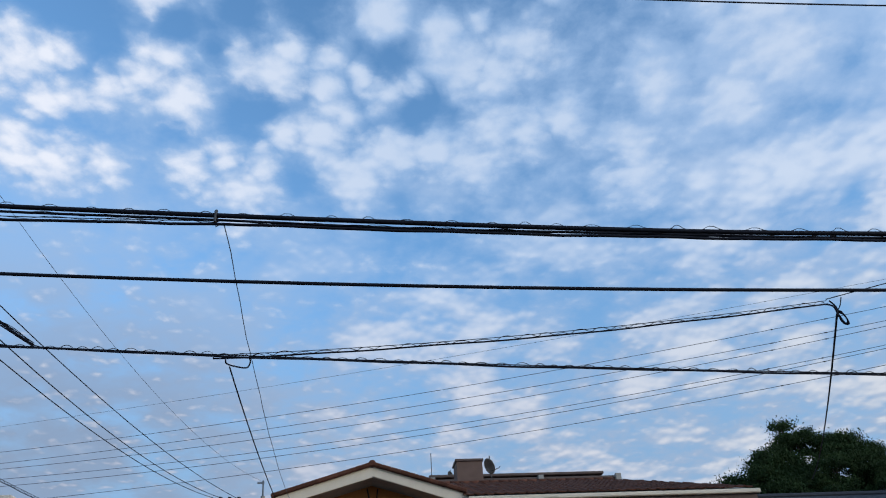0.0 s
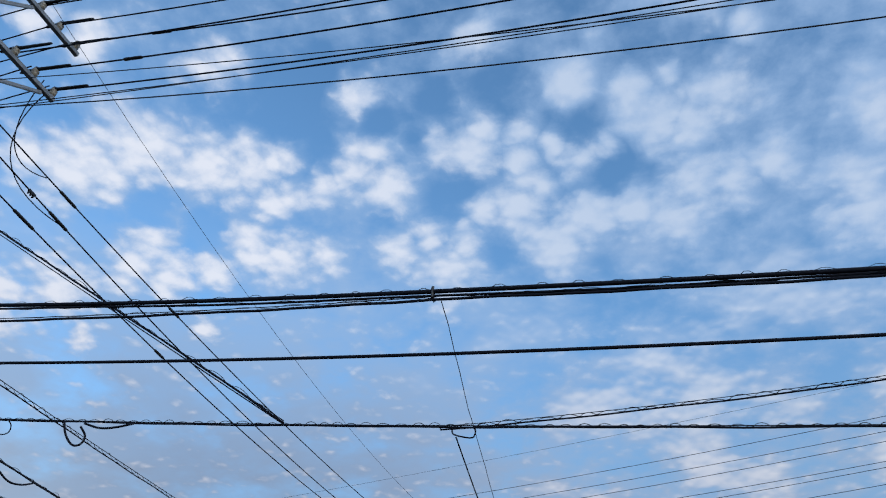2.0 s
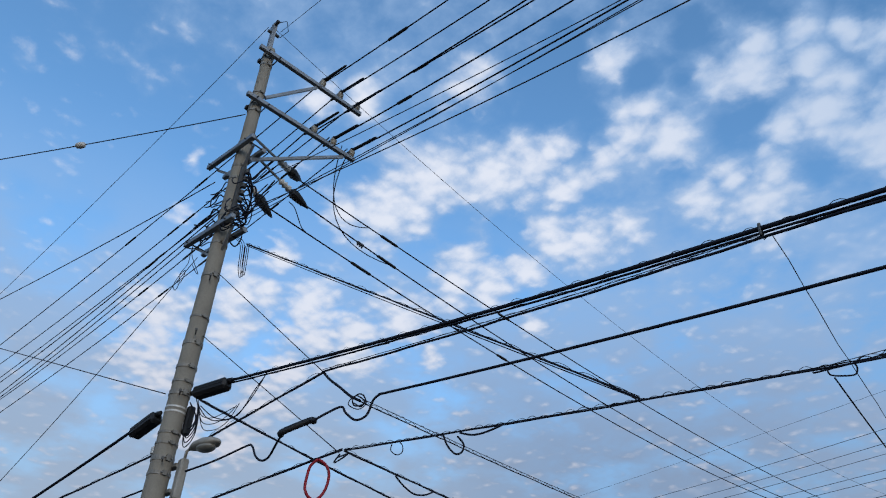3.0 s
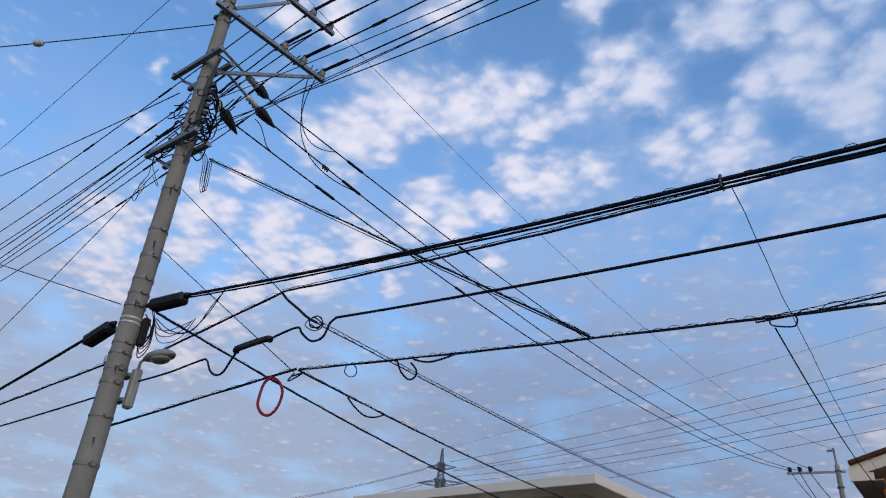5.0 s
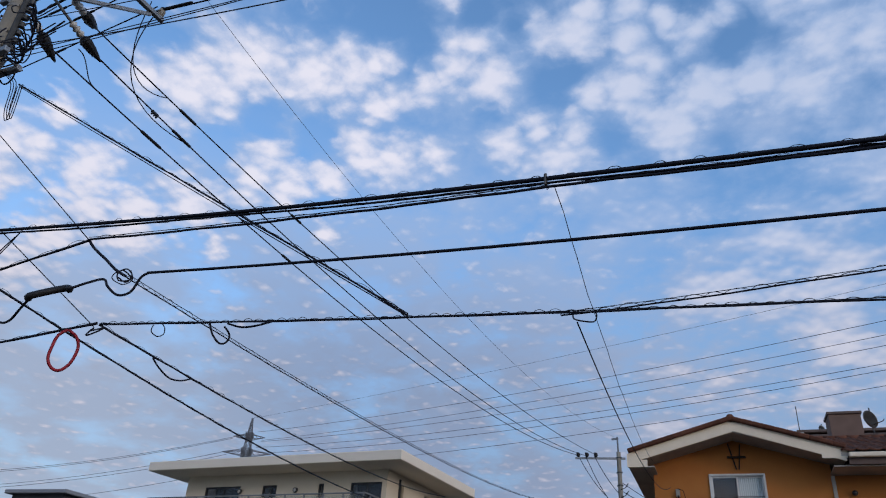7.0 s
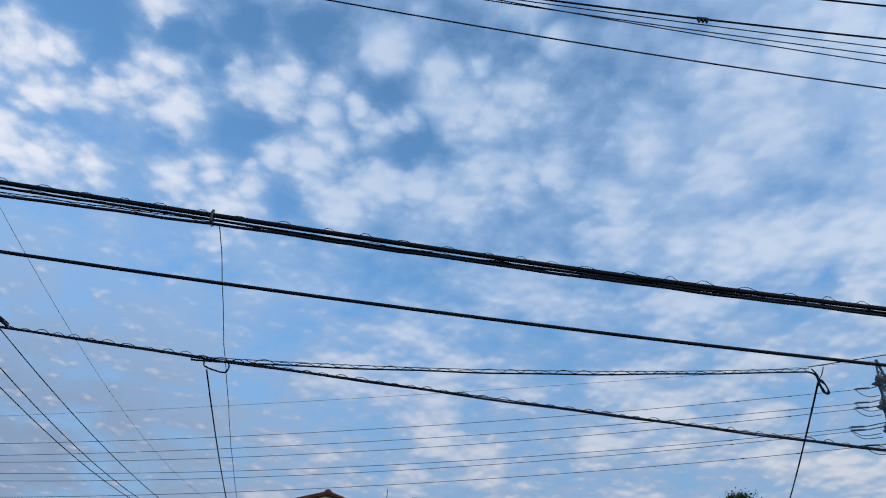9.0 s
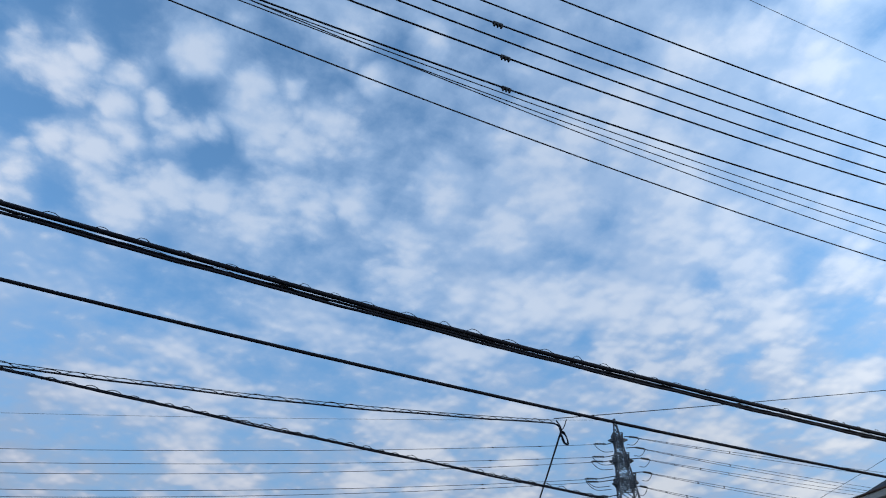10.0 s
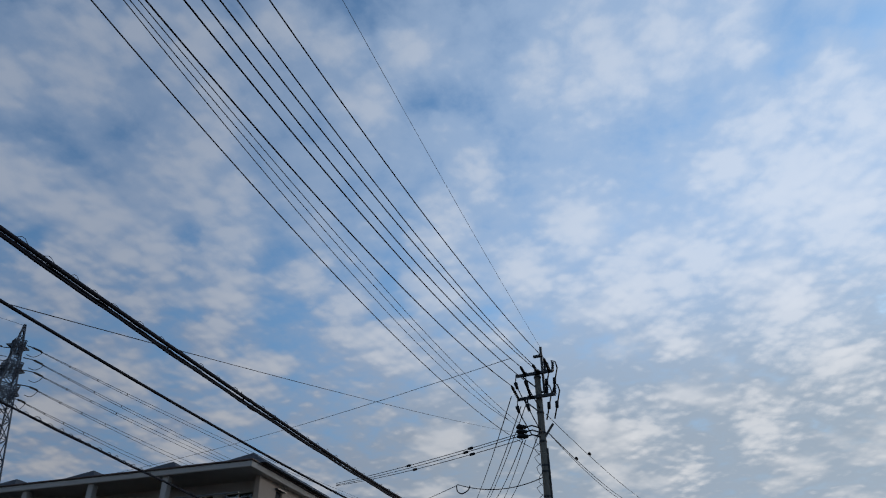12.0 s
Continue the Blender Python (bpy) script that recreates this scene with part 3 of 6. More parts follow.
def strain_insulator(a, b):
    """Straps, porcelain body and a dark cover between the arm and the line's end."""
    a, b = Vector(a), Vector(b)
    o = Vector((PX, PY, 0))
    p = [a.lerp(b, k) - o for k in (0, 0.5, 0.72, 0.8, 1.0, 1.12)]
    s = part("strain_strap", tube(bmesh.new(), [p[0], p[1]], 0.022, 6), STEEL, pole, "steel strap")
    part("insulator", tube(bmesh.new(), [p[1], p[1].lerp(p[2], 0.15), p[1].lerp(p[2], 0.3), p[1].lerp(p[2], 0.45), p[1].lerp(p[2], 0.6), p[1].lerp(p[2], 0.8), p[2]],
                           [0.03, 0.065, 0.035, 0.065, 0.035, 0.065, 0.03], 12), PORCELAIN, pole, "pale porcelain strain insulator", True)
    d = (p[4] - p[2]).normalized()
    bm = tube(bmesh.new(), [p[2] + d * k for k in (0, 0.03, 0.10, 0.20, 0.30, 0.36, 0.42)], [0.035, 0.075, 0.085, 0.072, 0.05, 0.03, 0.012], 10)
    side_ = d.cross(Vector((0, 0, 1))).normalized()
    for k in range(5):
        c = p[2] + d * (0.06 + 0.055 * k)
        bar(bm, c, c + side_.cross(d) * -(0.115 - 0.012 * k), 0.03, 0.035)
    part("wire_cover", bm, BOX, pole, "black moulded wedge-shaped cover")


NA, NB, NC = Vector((-8.83, 4.90, 9.69)), Vector((-8.63, 4.90, 9.10)), Vector((-8.66, 4.21, 8.71))
strain_insulator((-8.12, 3.56, 9.34), NA)
strain_insulator((-8.55, 3.85, 9.42), NB)
strain_insulator((-8.60, 3.72, 9.02), NC)

# low-voltage rack: a stack of small spool insulators with jumpers
SPOOL_ME = finish("spool_insulator", tube(bmesh.new(), [(0, 0, z) for z in (-0.04, -0.03, -0.01, 0.01, 0.03, 0.04)], [0.03, 0.042, 0.028, 0.028, 0.042, 0.03], 10), DARK_STEEL, True)
for s in (-1, 1):
    rack = part("rack", box(bmesh.new(), (s * 0.15 - 0.02, -0.03, 7.95), (s * 0.15 + 0.02, 0.03, 8.95)), DARK_STEEL, pole, "dark steel rack for low-voltage wires")
    for k in range(7):
        sp = new("spool_insulator", SPOOL_ME)
        sp.parent, sp.location = rack, (s * 0.21, 0.05, 8.05 + k * 0.135)
for k in range(9):
    bm = bmesh.new()
    z = 8.05 + k * 0.1
    sx = RNG.uniform(0.2, 0.36)
    y0 = RNG.uniform(-0.1, 0.15)
    tube(bm, smooth_line([(-sx, y0, z), (-sx * 0.6, 0.22 + y0, z - RNG.uniform(0.05, 0.3)), (0.0, 0.3, z - RNG.uniform(0, 0.35)), (sx * 0.7, 0.2, z - 0.1), (sx, 0.05, z)], 5), 0.011, 5)
    part("jumper", bm, SHEATH, pole, "", True)
for k in range(10):
    bm = bmesh.new()
    s_ = RNG.choice((-1, 1))
    sx = s_ * RNG.uniform(0.15, 0.28)
    z = RNG.uniform(7.6, 8.7)
    dz = RNG.uniform(0.15, 0.38)
    dx = s_ * RNG.uniform(0.04, 0.12)
    tube(bm, smooth_line([(sx, -0.1, z), (sx + dx * 0.6, -0.16, z - dz * 0.6), (sx + dx, -0.12, z - dz), (sx + dx * 1.5, -0.02, z - dz * 0.55), (sx + dx * 1.7, 0.1, z - 0.05)], 5), 0.009, 5)
    part("jumper", bm, SHEATH, pole, "", True)
for dx in (0.20, 0.25, 0.30):
    bm = bmesh.new()
    tube(bm, smooth_line([(0.1, 0.1, 7.75), (dx, 0.22, 7.6), (dx + 0.03, 0.26, 7.2), (dx + 0.07, 0.3, 7.05), (dx + 0.1, 0.28, 7.25), (dx + 0.11, 0.25, 7.55)], 5), 0.0055, 5)
    part("jumper", bm, SHEATH, pole, "", True)
# tails that bend from the spools out to the westward wires
for k in range(12):
    z = 7.85 + k * 0.095
    out, sag = RNG.uniform(0.15, 0.4), RNG.uniform(0.04, 0.14)
    y = RNG.uniform(-0.12, 0.12)
    pts = [(-0.16, y * 0.3, z), (-0.26, y, z + 0.07), (-0.36, y, z - sag * 0.3), (-0.4 - out * 0.4, y - 0.03, z - sag), (-0.4 - out, y - 0.05, z - 0.03)]
    part("jumper", tube(bmesh.new(), smooth_line(pts, 5), RNG.uniform(0.008, 0.013), 5), SHEATH, pole, "", True)
for k in range(8):
    z = 7.95 + k * 0.12
    out, y = RNG.uniform(0.12, 0.35), RNG.uniform(0.0, 0.2)
    pts = [(0.18, 0.02, z), (0.26, y, z + RNG.uniform(0.02, 0.1)), (0.35, y + 0.05, z - RNG.uniform(0.05, 0.16)), (0.35 + out, y + 0.1, z + 0.04)]
    part("jumper", tube(bmesh.new(), smooth_line(pts, 5), RNG.uniform(0.008, 0.013), 5), SHEATH, pole, "", True)
# hanging jumper loops under the upper arms
for a, m, b in (((-8.42, 5.32, 10.56), (-8.8, 5.3, 8.9), (-8.88, 6.43, 9.58)), ((-8.42, 5.50, 10.56), (-8.75, 5.0, 8.6), (-8.74, 6.9, 8.94))):
    bm = bmesh.new()
    a, m, b = Vector(a), Vector(m), Vector(b)
    pts = [(a * (1 - q) ** 2 + m * 2 * q * (1 - q) + b * q * q) - Vector((PX, PY, 0)) for q in [i / 14 for i in range(15)]]
    part("jumper", tube(bm, pts, 0.009, 5), SHEATH, pole, "", True)


# street lamp with its control box, bracketed to the pole
lamp = empty("street_lamp", pose(PX - 0.10, PY - 0.02, 4.28, 0, 0, 0), "grey street lamp with control box bracketed to the pole", "street lamp")
bm = box(bmesh.new(), (0.27, 0.13, -0.30), (0.385, 0.23, 0.18), 0.02)
case = part("control_box", bm, LAMP_GREY, lamp, "grey painted control box")
case.rotation_euler = (0, 0, radians(0))
for z in (-0.2, 0.1):
    part("bracket", box(bmesh.new(), (0.1, 0.1, z - 0.02), (0.3, 0.18, z + 0.02)), BAND, lamp)
part("arm", tube(bmesh.new(), [(0.33, 0.18, 0.15), (0.34, 0.18, 0.27), (0.4, 0.2, 0.30)], 0.019, 8), LAMP_GREY, lamp, "", True)
bm = bmesh.new()
prof = [(0.38, 0.03), (0.44, 0.06), (0.55, 0.105), (0.7, 0.12), (0.82, 0.1), (0.9, 0.05), (0.93, 0.01)]
tube(bm, [(x, 0.2 + (x - 0.38) * 0.12, 0.29) for x, r in prof], [r for x, r in prof], 16)
for v in bm.verts:
    v.co.z = 0.29 + (v.co.z - 0.29) * (0.65 if v.co.z > 0.29 else 0.45)
part("lamp_head", bm, LAMP_GREY, lamp, "grey elongated lamp head", True)
bm = bmesh.new()
bmesh.ops.create_uvsphere(bm, u_segments=16, v_segments=8, radius=1.0)
for v in bm.verts:
    v.co = Vector((0.7 + v.co.x * 0.16, 0.235 + v.co.y * 0.1, 0.255 + min(v.co.z, 0.0) * 0.055))
part("lamp_cover", bm, LAMP_GLASS, lamp, "dull translucent bulging cover", True)


def closure(name, a, b, w, h, label):
    """A black splice closure: a chamfered ribbed box between two points."""
    a, b = Vector(a), Vector(b)
    d = (b - a)
    rot = d.to_track_quat("X", "Z").to_matrix().to_4x4()
    top = empty(name, Matrix.Translation(a) @ rot, label, "cable closure", "cable closures")
    n = d.length
    body = part("body", box(bmesh.new(), (0.0, -w / 2, -h / 2), (n, w / 2, h / 2), 0.035), BOX, top, "black plastic body")
    part("seam", box(bmesh.new(), (0.03, -w / 2 - 0.004, -0.006), (n - 0.03, w / 2 + 0.004, 0.006), 0.002), BOX, body, "raised flange seam")
    part("cable_gland", tube(bmesh.new(), [(-0.08, 0, 0.02), (0.0, 0, 0.02)], [0.025, 0.045], 8), BOX, body, "", True)
    part("cable_gland", tube(bmesh.new(), [(n, 0, 0.03), (n + 0.07, 0, 0.03)], [0.045, 0.022], 8), BOX, body, "", True)
    return top


closure("cable_closure", (-8.42, 3.78, 5.30), (-7.93, 3.95, 5.36), 0.17, 0.15, "black plastic cable closure beside the pole")
closure("cable_closure", (-9.20, 3.47, 4.87), (-8.72, 3.51, 4.99), 0.17, 0.15, "black plastic cable closure beside the pole")
bm = bmesh.new()
junction = empty("junction_box", pose(PX, PY, 0), "small dark junction box strapped to the pole", "junction box")
part("body", box(bmesh.new(), (0.05, 0.11, 4.78), (0.13, 0.20, 5.15), 0.015), BOX, junction)
clamp_box = empty("wire_clamp_box", pose(PX, PY, 0), "small pale clamp on the pole's side", "cable clamp")
part("body", box(bmesh.new(), (-0.24, -0.08, 4.55), (-0.16, 0.0, 4.65), 0.012), PORCELAIN, clamp_box)
for k in range(5):   # tails that curl from the closure down behind the junction box
    w, d = 0.05 + 0.035 * k, 0.30 + 0.05 * k
    pts = smooth_line([(-8.40, 3.80, 5.24), (-8.36 + w * 0.4, 3.82, 5.24 - d * 0.45), (-8.38 + w * 0.5, 3.83, 5.24 - d), (-8.43, 3.80, 5.20 - d * 1.15), (-8.46, 3.76, 5.22 - d * 0.7)])
    tagged(new("slack_cable", finish("slack_cable", tube(bmesh.new(), pts, 0.0065, 5), SHEATH, True)), "thin black slack cable looped below the closure", "slack cable", "slack cables")
for k in range(3):
    d = 0.10 + 0.09 * k
    pts = smooth_line([(-8.34, 3.80, 5.22), (-8.24 + 0.05 * k, 3.83, 5.10 - d), (-8.05 + 0.06 * k, 3.88, 5.02 - d), (-7.85 + 0.07 * k, 3.92, 5.02 - d * 0.8), (-7.62 + 0.05 * k, 3.93, 4.96 + 0.01 * k)])
    tagged(new("slack_cable", finish("slack_cable", tube(bmesh.new(), pts, 0.005, 5), SHEATH, True)), "thin black slack cable looped below the closure", "slack cable", "slack cables")


# ---- overhead lines ----
HV = "black insulated power line strung between poles"
wire("power_line", HV, (-8.41, 5.54, 10.56), (23.05, 6.65, 11.05), 1.28, 0.014, group="street power lines")
wire("power_line", HV, (-8.42, 5.13, 10.56), (23.06, 6.16, 11.16), 1.28, 0.014, group="street power lines")
wire("power_line", HV, (-8.42, 4.77, 10.56), (23.09, 5.80, 11.55), 1.31, 0.013, group="street power lines")
wire("power_line", HV, (-8.41, 5.44, 11.65), (23.10, 6.30, 11.72), 1.42, 0.014, group="street power lines")
wire("power_line", HV, (-8.42, 5.09, 11.67), (23.07, 5.85, 11.71), 1.28, 0.013, group="street power lines")
wire("power_line", HV, (-8.41, 4.73, 11.69), (23.07, 5.44, 11.87), 1.25, 0.013, group="street power lines")
wire("guard_wire", "thin grey guard wire along the pole tops", (-8.56, 3.75, 12.34), (23.91, 5.74, 12.73), 0.47, 0.005, LINE)
LVL = "thin dark low-voltage wire strung between poles"
wire("low_voltage_wire", LVL, (-8.41, 3.83, 8.72), (23.69, 7.00, 10.08), 1.43, 0.0065, LINE, group="low-voltage wires")
wire("low_voltage_wire", LVL, (-8.55, 3.96, 8.32), (23.84, 6.81, 9.91), 0.98, 0.0065, LINE, group="low-voltage wires")
wire("low_voltage_wire", LVL, (-8.56, 3.96, 8.23), (23.89, 6.61, 9.90), 0.90, 0.0065, LINE, group="low-voltage wires")
wire("low_voltage_wire", LVL, (-8.25, 3.81, 8.15), (23.67, 5.74, 8.73), 1.64, 0.0075, LINE, group="low-voltage wires")

# the heavy bundle: two cables tied together with looping lashing
BA, BB, BS = Vector((-7.93, 3.95, 5.38)), Vector((23.82, 5.37, 5.06)), 1.02
bundle = empty("cable_bundle", Matrix.Identity(4), "heavy bundle of black telecom cables lashed together", "telecom cable")
for dz, dy, r, s in ((0.016, 0, 0.0175, 1.0), (-0.020, 0.004, 0.0095, 2.1)):
    pts = [on_span(BA, BB, BS, i / 110) + Vector((0, dy + 0.004 * math.sin(s * i * 0.23), dz + 0.004 * math.sin(s * i * 0.31))) for i in range(111)]
    part("cable", tube(bmesh.new(), pts, r, 8), SHEATH, bundle, "black sheathed cable", True)
part("lashing_wire", scallops(BA + Vector((0, 0, 0.024)), BB + Vector((0, 0, 0.024)), BS, 0.27, 0.026, 0.0025, 0.0, 1.0, 0.4), SHEATH, bundle, "looped lashing wire", True)
part("lashing_wire", scallops(BA - Vector((0, 0, 0.028)), BB - Vector((0, 0, 0.028)), BS, 0.5, 0.012, 0.003, 0.0, 1.0, 0.5), SHEATH, bundle, "looped lashing wire", True)
lashed("lashed_cable", "black telecom cable lashed under a messenger", (-8.41, 3.92, 4.67), (-6.06, 4.05, 4.97), 0.0, 0.0115, 0.03, 0.3)


def below_bundle(x):
    """The lower cable's line: it closes in on the bundle up to the clamp, then keeps just under it."""
    off = 0.048 + 0.117 * max(0.0, (-1.4 - x) / 4.66) ** 0.85 - 0.0012 * max(0.0, x + 1.4)
    return on_span(BA, BB, BS, (x - BA.x) / (BB.x - BA.x)) - Vector((0, 0, off))


under = empty("lashed_cable", Matrix.Identity(4), "black telecom cable lashed close under the heavy bundle", "telecom cable", "lashed cables")
xs = [-6.06 + 0.16 * i for i in range(136)]
part("cable", tube(bmesh.new(), [below_bundle(x) + Vector((0, 0, 0.003 * math.sin(x * 5.1) + 0.002 * math.sin(x * 11.7))) for x in xs], 0.0105, 6), SHEATH, under, "black sheathed cable", True)
part("messenger", tube(bmesh.new(), [below_bundle(x) + Vector((0, 0, 0.026)) for x in xs], 0.0035, 5), STRAND, under, "thin steel messenger strand", True)
pts = []
for i in range(330):
    x = -6.0 + 0.065 * i
    pts.append(below_bundle(x) + Vector((0, 0.012 * math.cos(i * 0.9), 0.010 + 0.022 * abs(math.sin(i * 0.55 + 0.6 * math.sin(i * 0.17))))))
part("lashing_wire", tube(bmesh.new(), pts, 0.0026, 4), STRAND, under, "looped lashing wire", True)
# the clamp where the drop to the house leaves the bundle
tie = empty("bundle_clamp", Matrix.Translation((-1.43, 4.24, 4.66)), "dark clamp gripping the cable bundle", "cable clamp", "cable clamps")
bm = box(bmesh.new(), (-0.009, -0.022, -0.05), (0.009, 0.022, 0.04), 0.004)
part("jaw", bm, DARK_STEEL, tie)
part("bolt", tube(bmesh.new(), [(0, 0, 0.035), (0, 0, 0.055)], 0.010, 6), DARK_STEEL, tie)
part("hook", tube(bmesh.new(), [(0, 0, -0.045), (0.01, 0, -0.085), (0.03, 0.0, -0.07), (0.06, 0.01, -0.05)], 0.004, 5), STRAND, tie, "", True)

wire("telecom_cable", "single black telecom cable across the street", (-5.30, 4.21, 4.56), (23.70, 5.91, 5.02), 0.79, 0.0125, category="telecom cable")
lashed("lashed_cable", "black telecom cable lashed under a messenger", (-8.66, 3.81, 3.82), (-5.91, 4.30, 4.17), 0.0, 0.010, 0.018, 0.22)
lashed("lashed_cable", "black telecom cable lashed under a messenger", (-5.91, 4.33, 4.172), (23.78, 6.42, 3.66), 0.60, 0.007, 0.018, 0.12)
lashed("lashed_cable", "black telecom cable lashed under a messenger rising to a coil", (-1.5, 4.75, 3.818), (3.08, 5.13, 4.162), 0.06, 0.006, 0.025, 0.14, 0.0028, ladder=True)
wire("messenger_wire", "thin steel messenger wire to the far pole", (3.08, 5.13, 4.20), (23.93, 6.71, 9.66), 0.1, 0.0038, STRAND)
lashed("lashed_cable", "black telecom cable lashed down from the pole", (-8.16, 3.86, 7.52), (-2.67, 4.56, 3.91), 0.0, 0.0075, 0.024, 0.26)
wire("telecom_cable", "slim black telecom cable beside a lashed one", (-8.16, 3.88, 7.50), (-2.67, 4.56, 3.895), 0.012, 0.005, category="telecom cable")

# side-street span to the next pole
SIDE = "black insulated power line to the side street"
wire("power_line", SIDE, NA, (-9.77, 35.57, 10.62), 0.73, 0.012, group="side street power lines")
wire("power_line", SIDE, NB, (-10.22, 35.46, 10.57), 0.98, 0.012, group="side street power lines")
wire("power_line", SIDE, NC, (-10.62, 35.34, 10.59), 0.94, 0.012, group="side street power lines")
wire("guard_wire", "thin grey guard wire to the side street", (-8.59, 3.6, 12.37), (-8.87, 35.8, 11.49), 1.5, 0.005, LINE)
CLIP_ME = finish("line_clamp", box(bmesh.new(), (-0.075, -0.02, -0.03), (0.075, 0.02, 0.022), 0.008), BOX)


def line_clamp(p, q, label="small black clamp on a power line"):
    ob = tagged(new("line_clamp", CLIP_ME), label, "line clamp", "line clamps")
    d = Vector(q) - Vector(p)
    ob.matrix_world = Matrix.Translation(p) @ d.to_track_quat("X", "Z").to_matrix().to_4x4()
    for k in range(3):
        f = new("fin", FIN_ME)
        f.parent, f.location = ob, (-0.055 + k * 0.05, 0, -0.035)


FIN_ME = finish("fin", box(bmesh.new(), (-0.011, -0.017, -0.03), (0.011, 0.017, 0.02), 0.003), BOX)
for a, b, sag, s in (((-8.41, 5.54, 10.56), (23.05, 6.65, 11.05), 1.28, 0.379), ((-8.42, 5.13, 10.56), (23.06, 6.16, 11.16), 1.28, 0.372), ((-8.42, 4.77, 10.56), (23.09, 5.80, 11.55), 1.31, 0.363)):
    line_clamp(on_span(a, b, sag, s), on_span(a, b, sag, s + 0.01))
line_clamp(on_span(NB, (-10.22, 35.46, 10.57), 0.98, 0.042), on_span(NB, (-10.22, 35.46, 10.57), 0.98, 0.05))


def sleeve(a, b, sag, s, length, r, label="black cover sleeve on a power line"):
    L = (Vector(b) - Vector(a)).length
    ds = length / L
    pts = [on_span(a, b, sag, s + ds * k) for k in (0, 0.08, 0.5, 0.92, 1)]
    tagged(new("line_sleeve", finish("line_sleeve", tube(bmesh.new(), pts, [r * 0.4, r, r, r, r * 0.4], 8), BOX, True)), label, "line sleeve", "line sleeves")


for a, b, sag, ss in ((NA, (-9.77, 35.57, 10.62), 0.73, ((0.06, 0.45), (0.17, 0.4))), (NB, (-10.22, 35.46, 10.57), 0.98, ((0.055, 0.5),)), (NC, (-10.62, 35.34, 10.59), 0.94, ((0.06, 0.5), (0.19, 0.35))),
                      ((-8.42, 5.13, 10.56), (23.06, 6.16, 11.16), 1.28, ((0.052, 0.35),)), ((-8.41, 5.44, 11.65), (23.10, 6.30, 11.72), 1.42, ((0.05, 0.4),)), ((-8.41, 4.73, 11.69), (23.07, 5.44, 11.87), 1.25, ((0.055, 0.5),))):
    for s, l in ss:
        sleeve(a, b, sag, s, l, 0.026)

# westward spans
WEST = "black power line running on westward from the pole"
for a, b, sag, r in (((-8.42, 4.70, 11.70), (-38.28, 3.39, 11.06), 0.48, 0.012), ((-8.42, 5.07, 11.68), (-38.16, 3.54, 11.07), 0.88, 0.012), ((-8.42, 5.43, 11.65), (-38.44, 4.62, 11.12), 0.26, 0.013),
                     ((-8.42, 4.67, 10.56), (-37.87, 4.15, 11.01), 0.94, 0.013), ((-8.42, 5.04, 10.56), (-38.12, 4.88, 10.95), 0.77, 0.012), ((-8.42, 5.44, 10.56), (-38.48, 5.07, 10.24), 0.52, 0.012)):
    wire("power_line", WEST, a, b, sag, r, group="westward power lines")
    for s in (0.06, 0.13, 0.2):
        sleeve(a, b, sag, s + RNG.uniform(-0.03, 0.03), 0.5, r + 0.009)
THIN = "thin dark wire running on westward from the pole"
for a, b, sag, r in (((-8.58, 3.66, 8.35), (-38.02, 3.11, 8.64), 0.83, 0.010), ((-8.58, 3.66, 8.2), (-37.6, 3.3, 9.2), 0.95, 0.009), ((-8.6, 3.53, 12.32), (-40.53, 1.32, 9.17), 1.24, 0.006),
                     ((-8.64, 3.37, 8.62), (-37.76, -0.73, 11.76), 0.77, 0.009), ((-8.69, 3.52, 5.29), (-23.13, -0.41, 10.74), 0.0, 0.007), ((-8.66, 3.43, 7.3), (-21.64, 3.31, 3.32), 0.39, 0.006)):
    wire("thin_wire", THIN, a, b, sag, r, LINE, group="westward thin wires")
SA, SB = Vector((-8.62, 3.54, 10.15)), Vector((-22.0, -6.01, 9.0))
wire("stay_wire", "dark stay wire with a porcelain guy insulator", SA, SB, 0.28, 0.009, STRAND)
p = on_span(SA, SB, 0.28, 0.172)
bm = bmesh.new()
d = (SB - SA).normalized()
tube(bm, [p - d * 0.09, p - d * 0.06, p, p + d * 0.06, p + d * 0.09], [0.02, 0.05, 0.06, 0.05, 0.02], 10)
tagged(new("guy_insulator", finish("guy_insulator", bm, PORCELAIN, True)), "pale porcelain guy insulator on a stay wire", "insulator")
wire("cable_bundle", "black telecom cable running on westward", (-8.9, 3.44, 4.94), (-36.38, 1.75, 3.08), 0.79, 0.02, category="telecom cable")
lashed("lashed_cable", "black lashed telecom cable running on westward", (-8.61, 3.73, 4.65), (-36.35, 0.89, 3.98), 0.49, 0.011, 0.03, 0.4)
wire("telecom_cable", "single black telecom cable running on westward", (-8.6, 3.77, 4.24), (-35.98, 1.27, 4.98), 0.58, 0.011, category="telecom cable")

# cables that branch off near the pole to the houses across the street
K1 = Vector((-6.06, 4.05, 4.97))
wire("branch_wire", "thin steel wire from the pole to a splice", (-8.46, 3.70, 7.08), K1, 0.0, 0.0055, STRAND)
lashed("lashed_cable", "black lashed cable branching to a house", (-5.46, 4.12, 4.50), (-9.69, 28.27, 7.05), 0.34, 0.006, 0.036, 0.16, ladder=True)
wire("branch_wire", "thin steel wire from the pole to a splice", (-8.45, 3.70, 6.10), (-6.08, 4.39, 4.20), 0.0, 0.0055, STRAND)
lashed("lashed_cable", "black lashed cable branching to a house", (-6.04, 4.42, 4.22), (-13.37, 26.71, 7.06), 0.30, 0.0085, 0.022, 0.33)
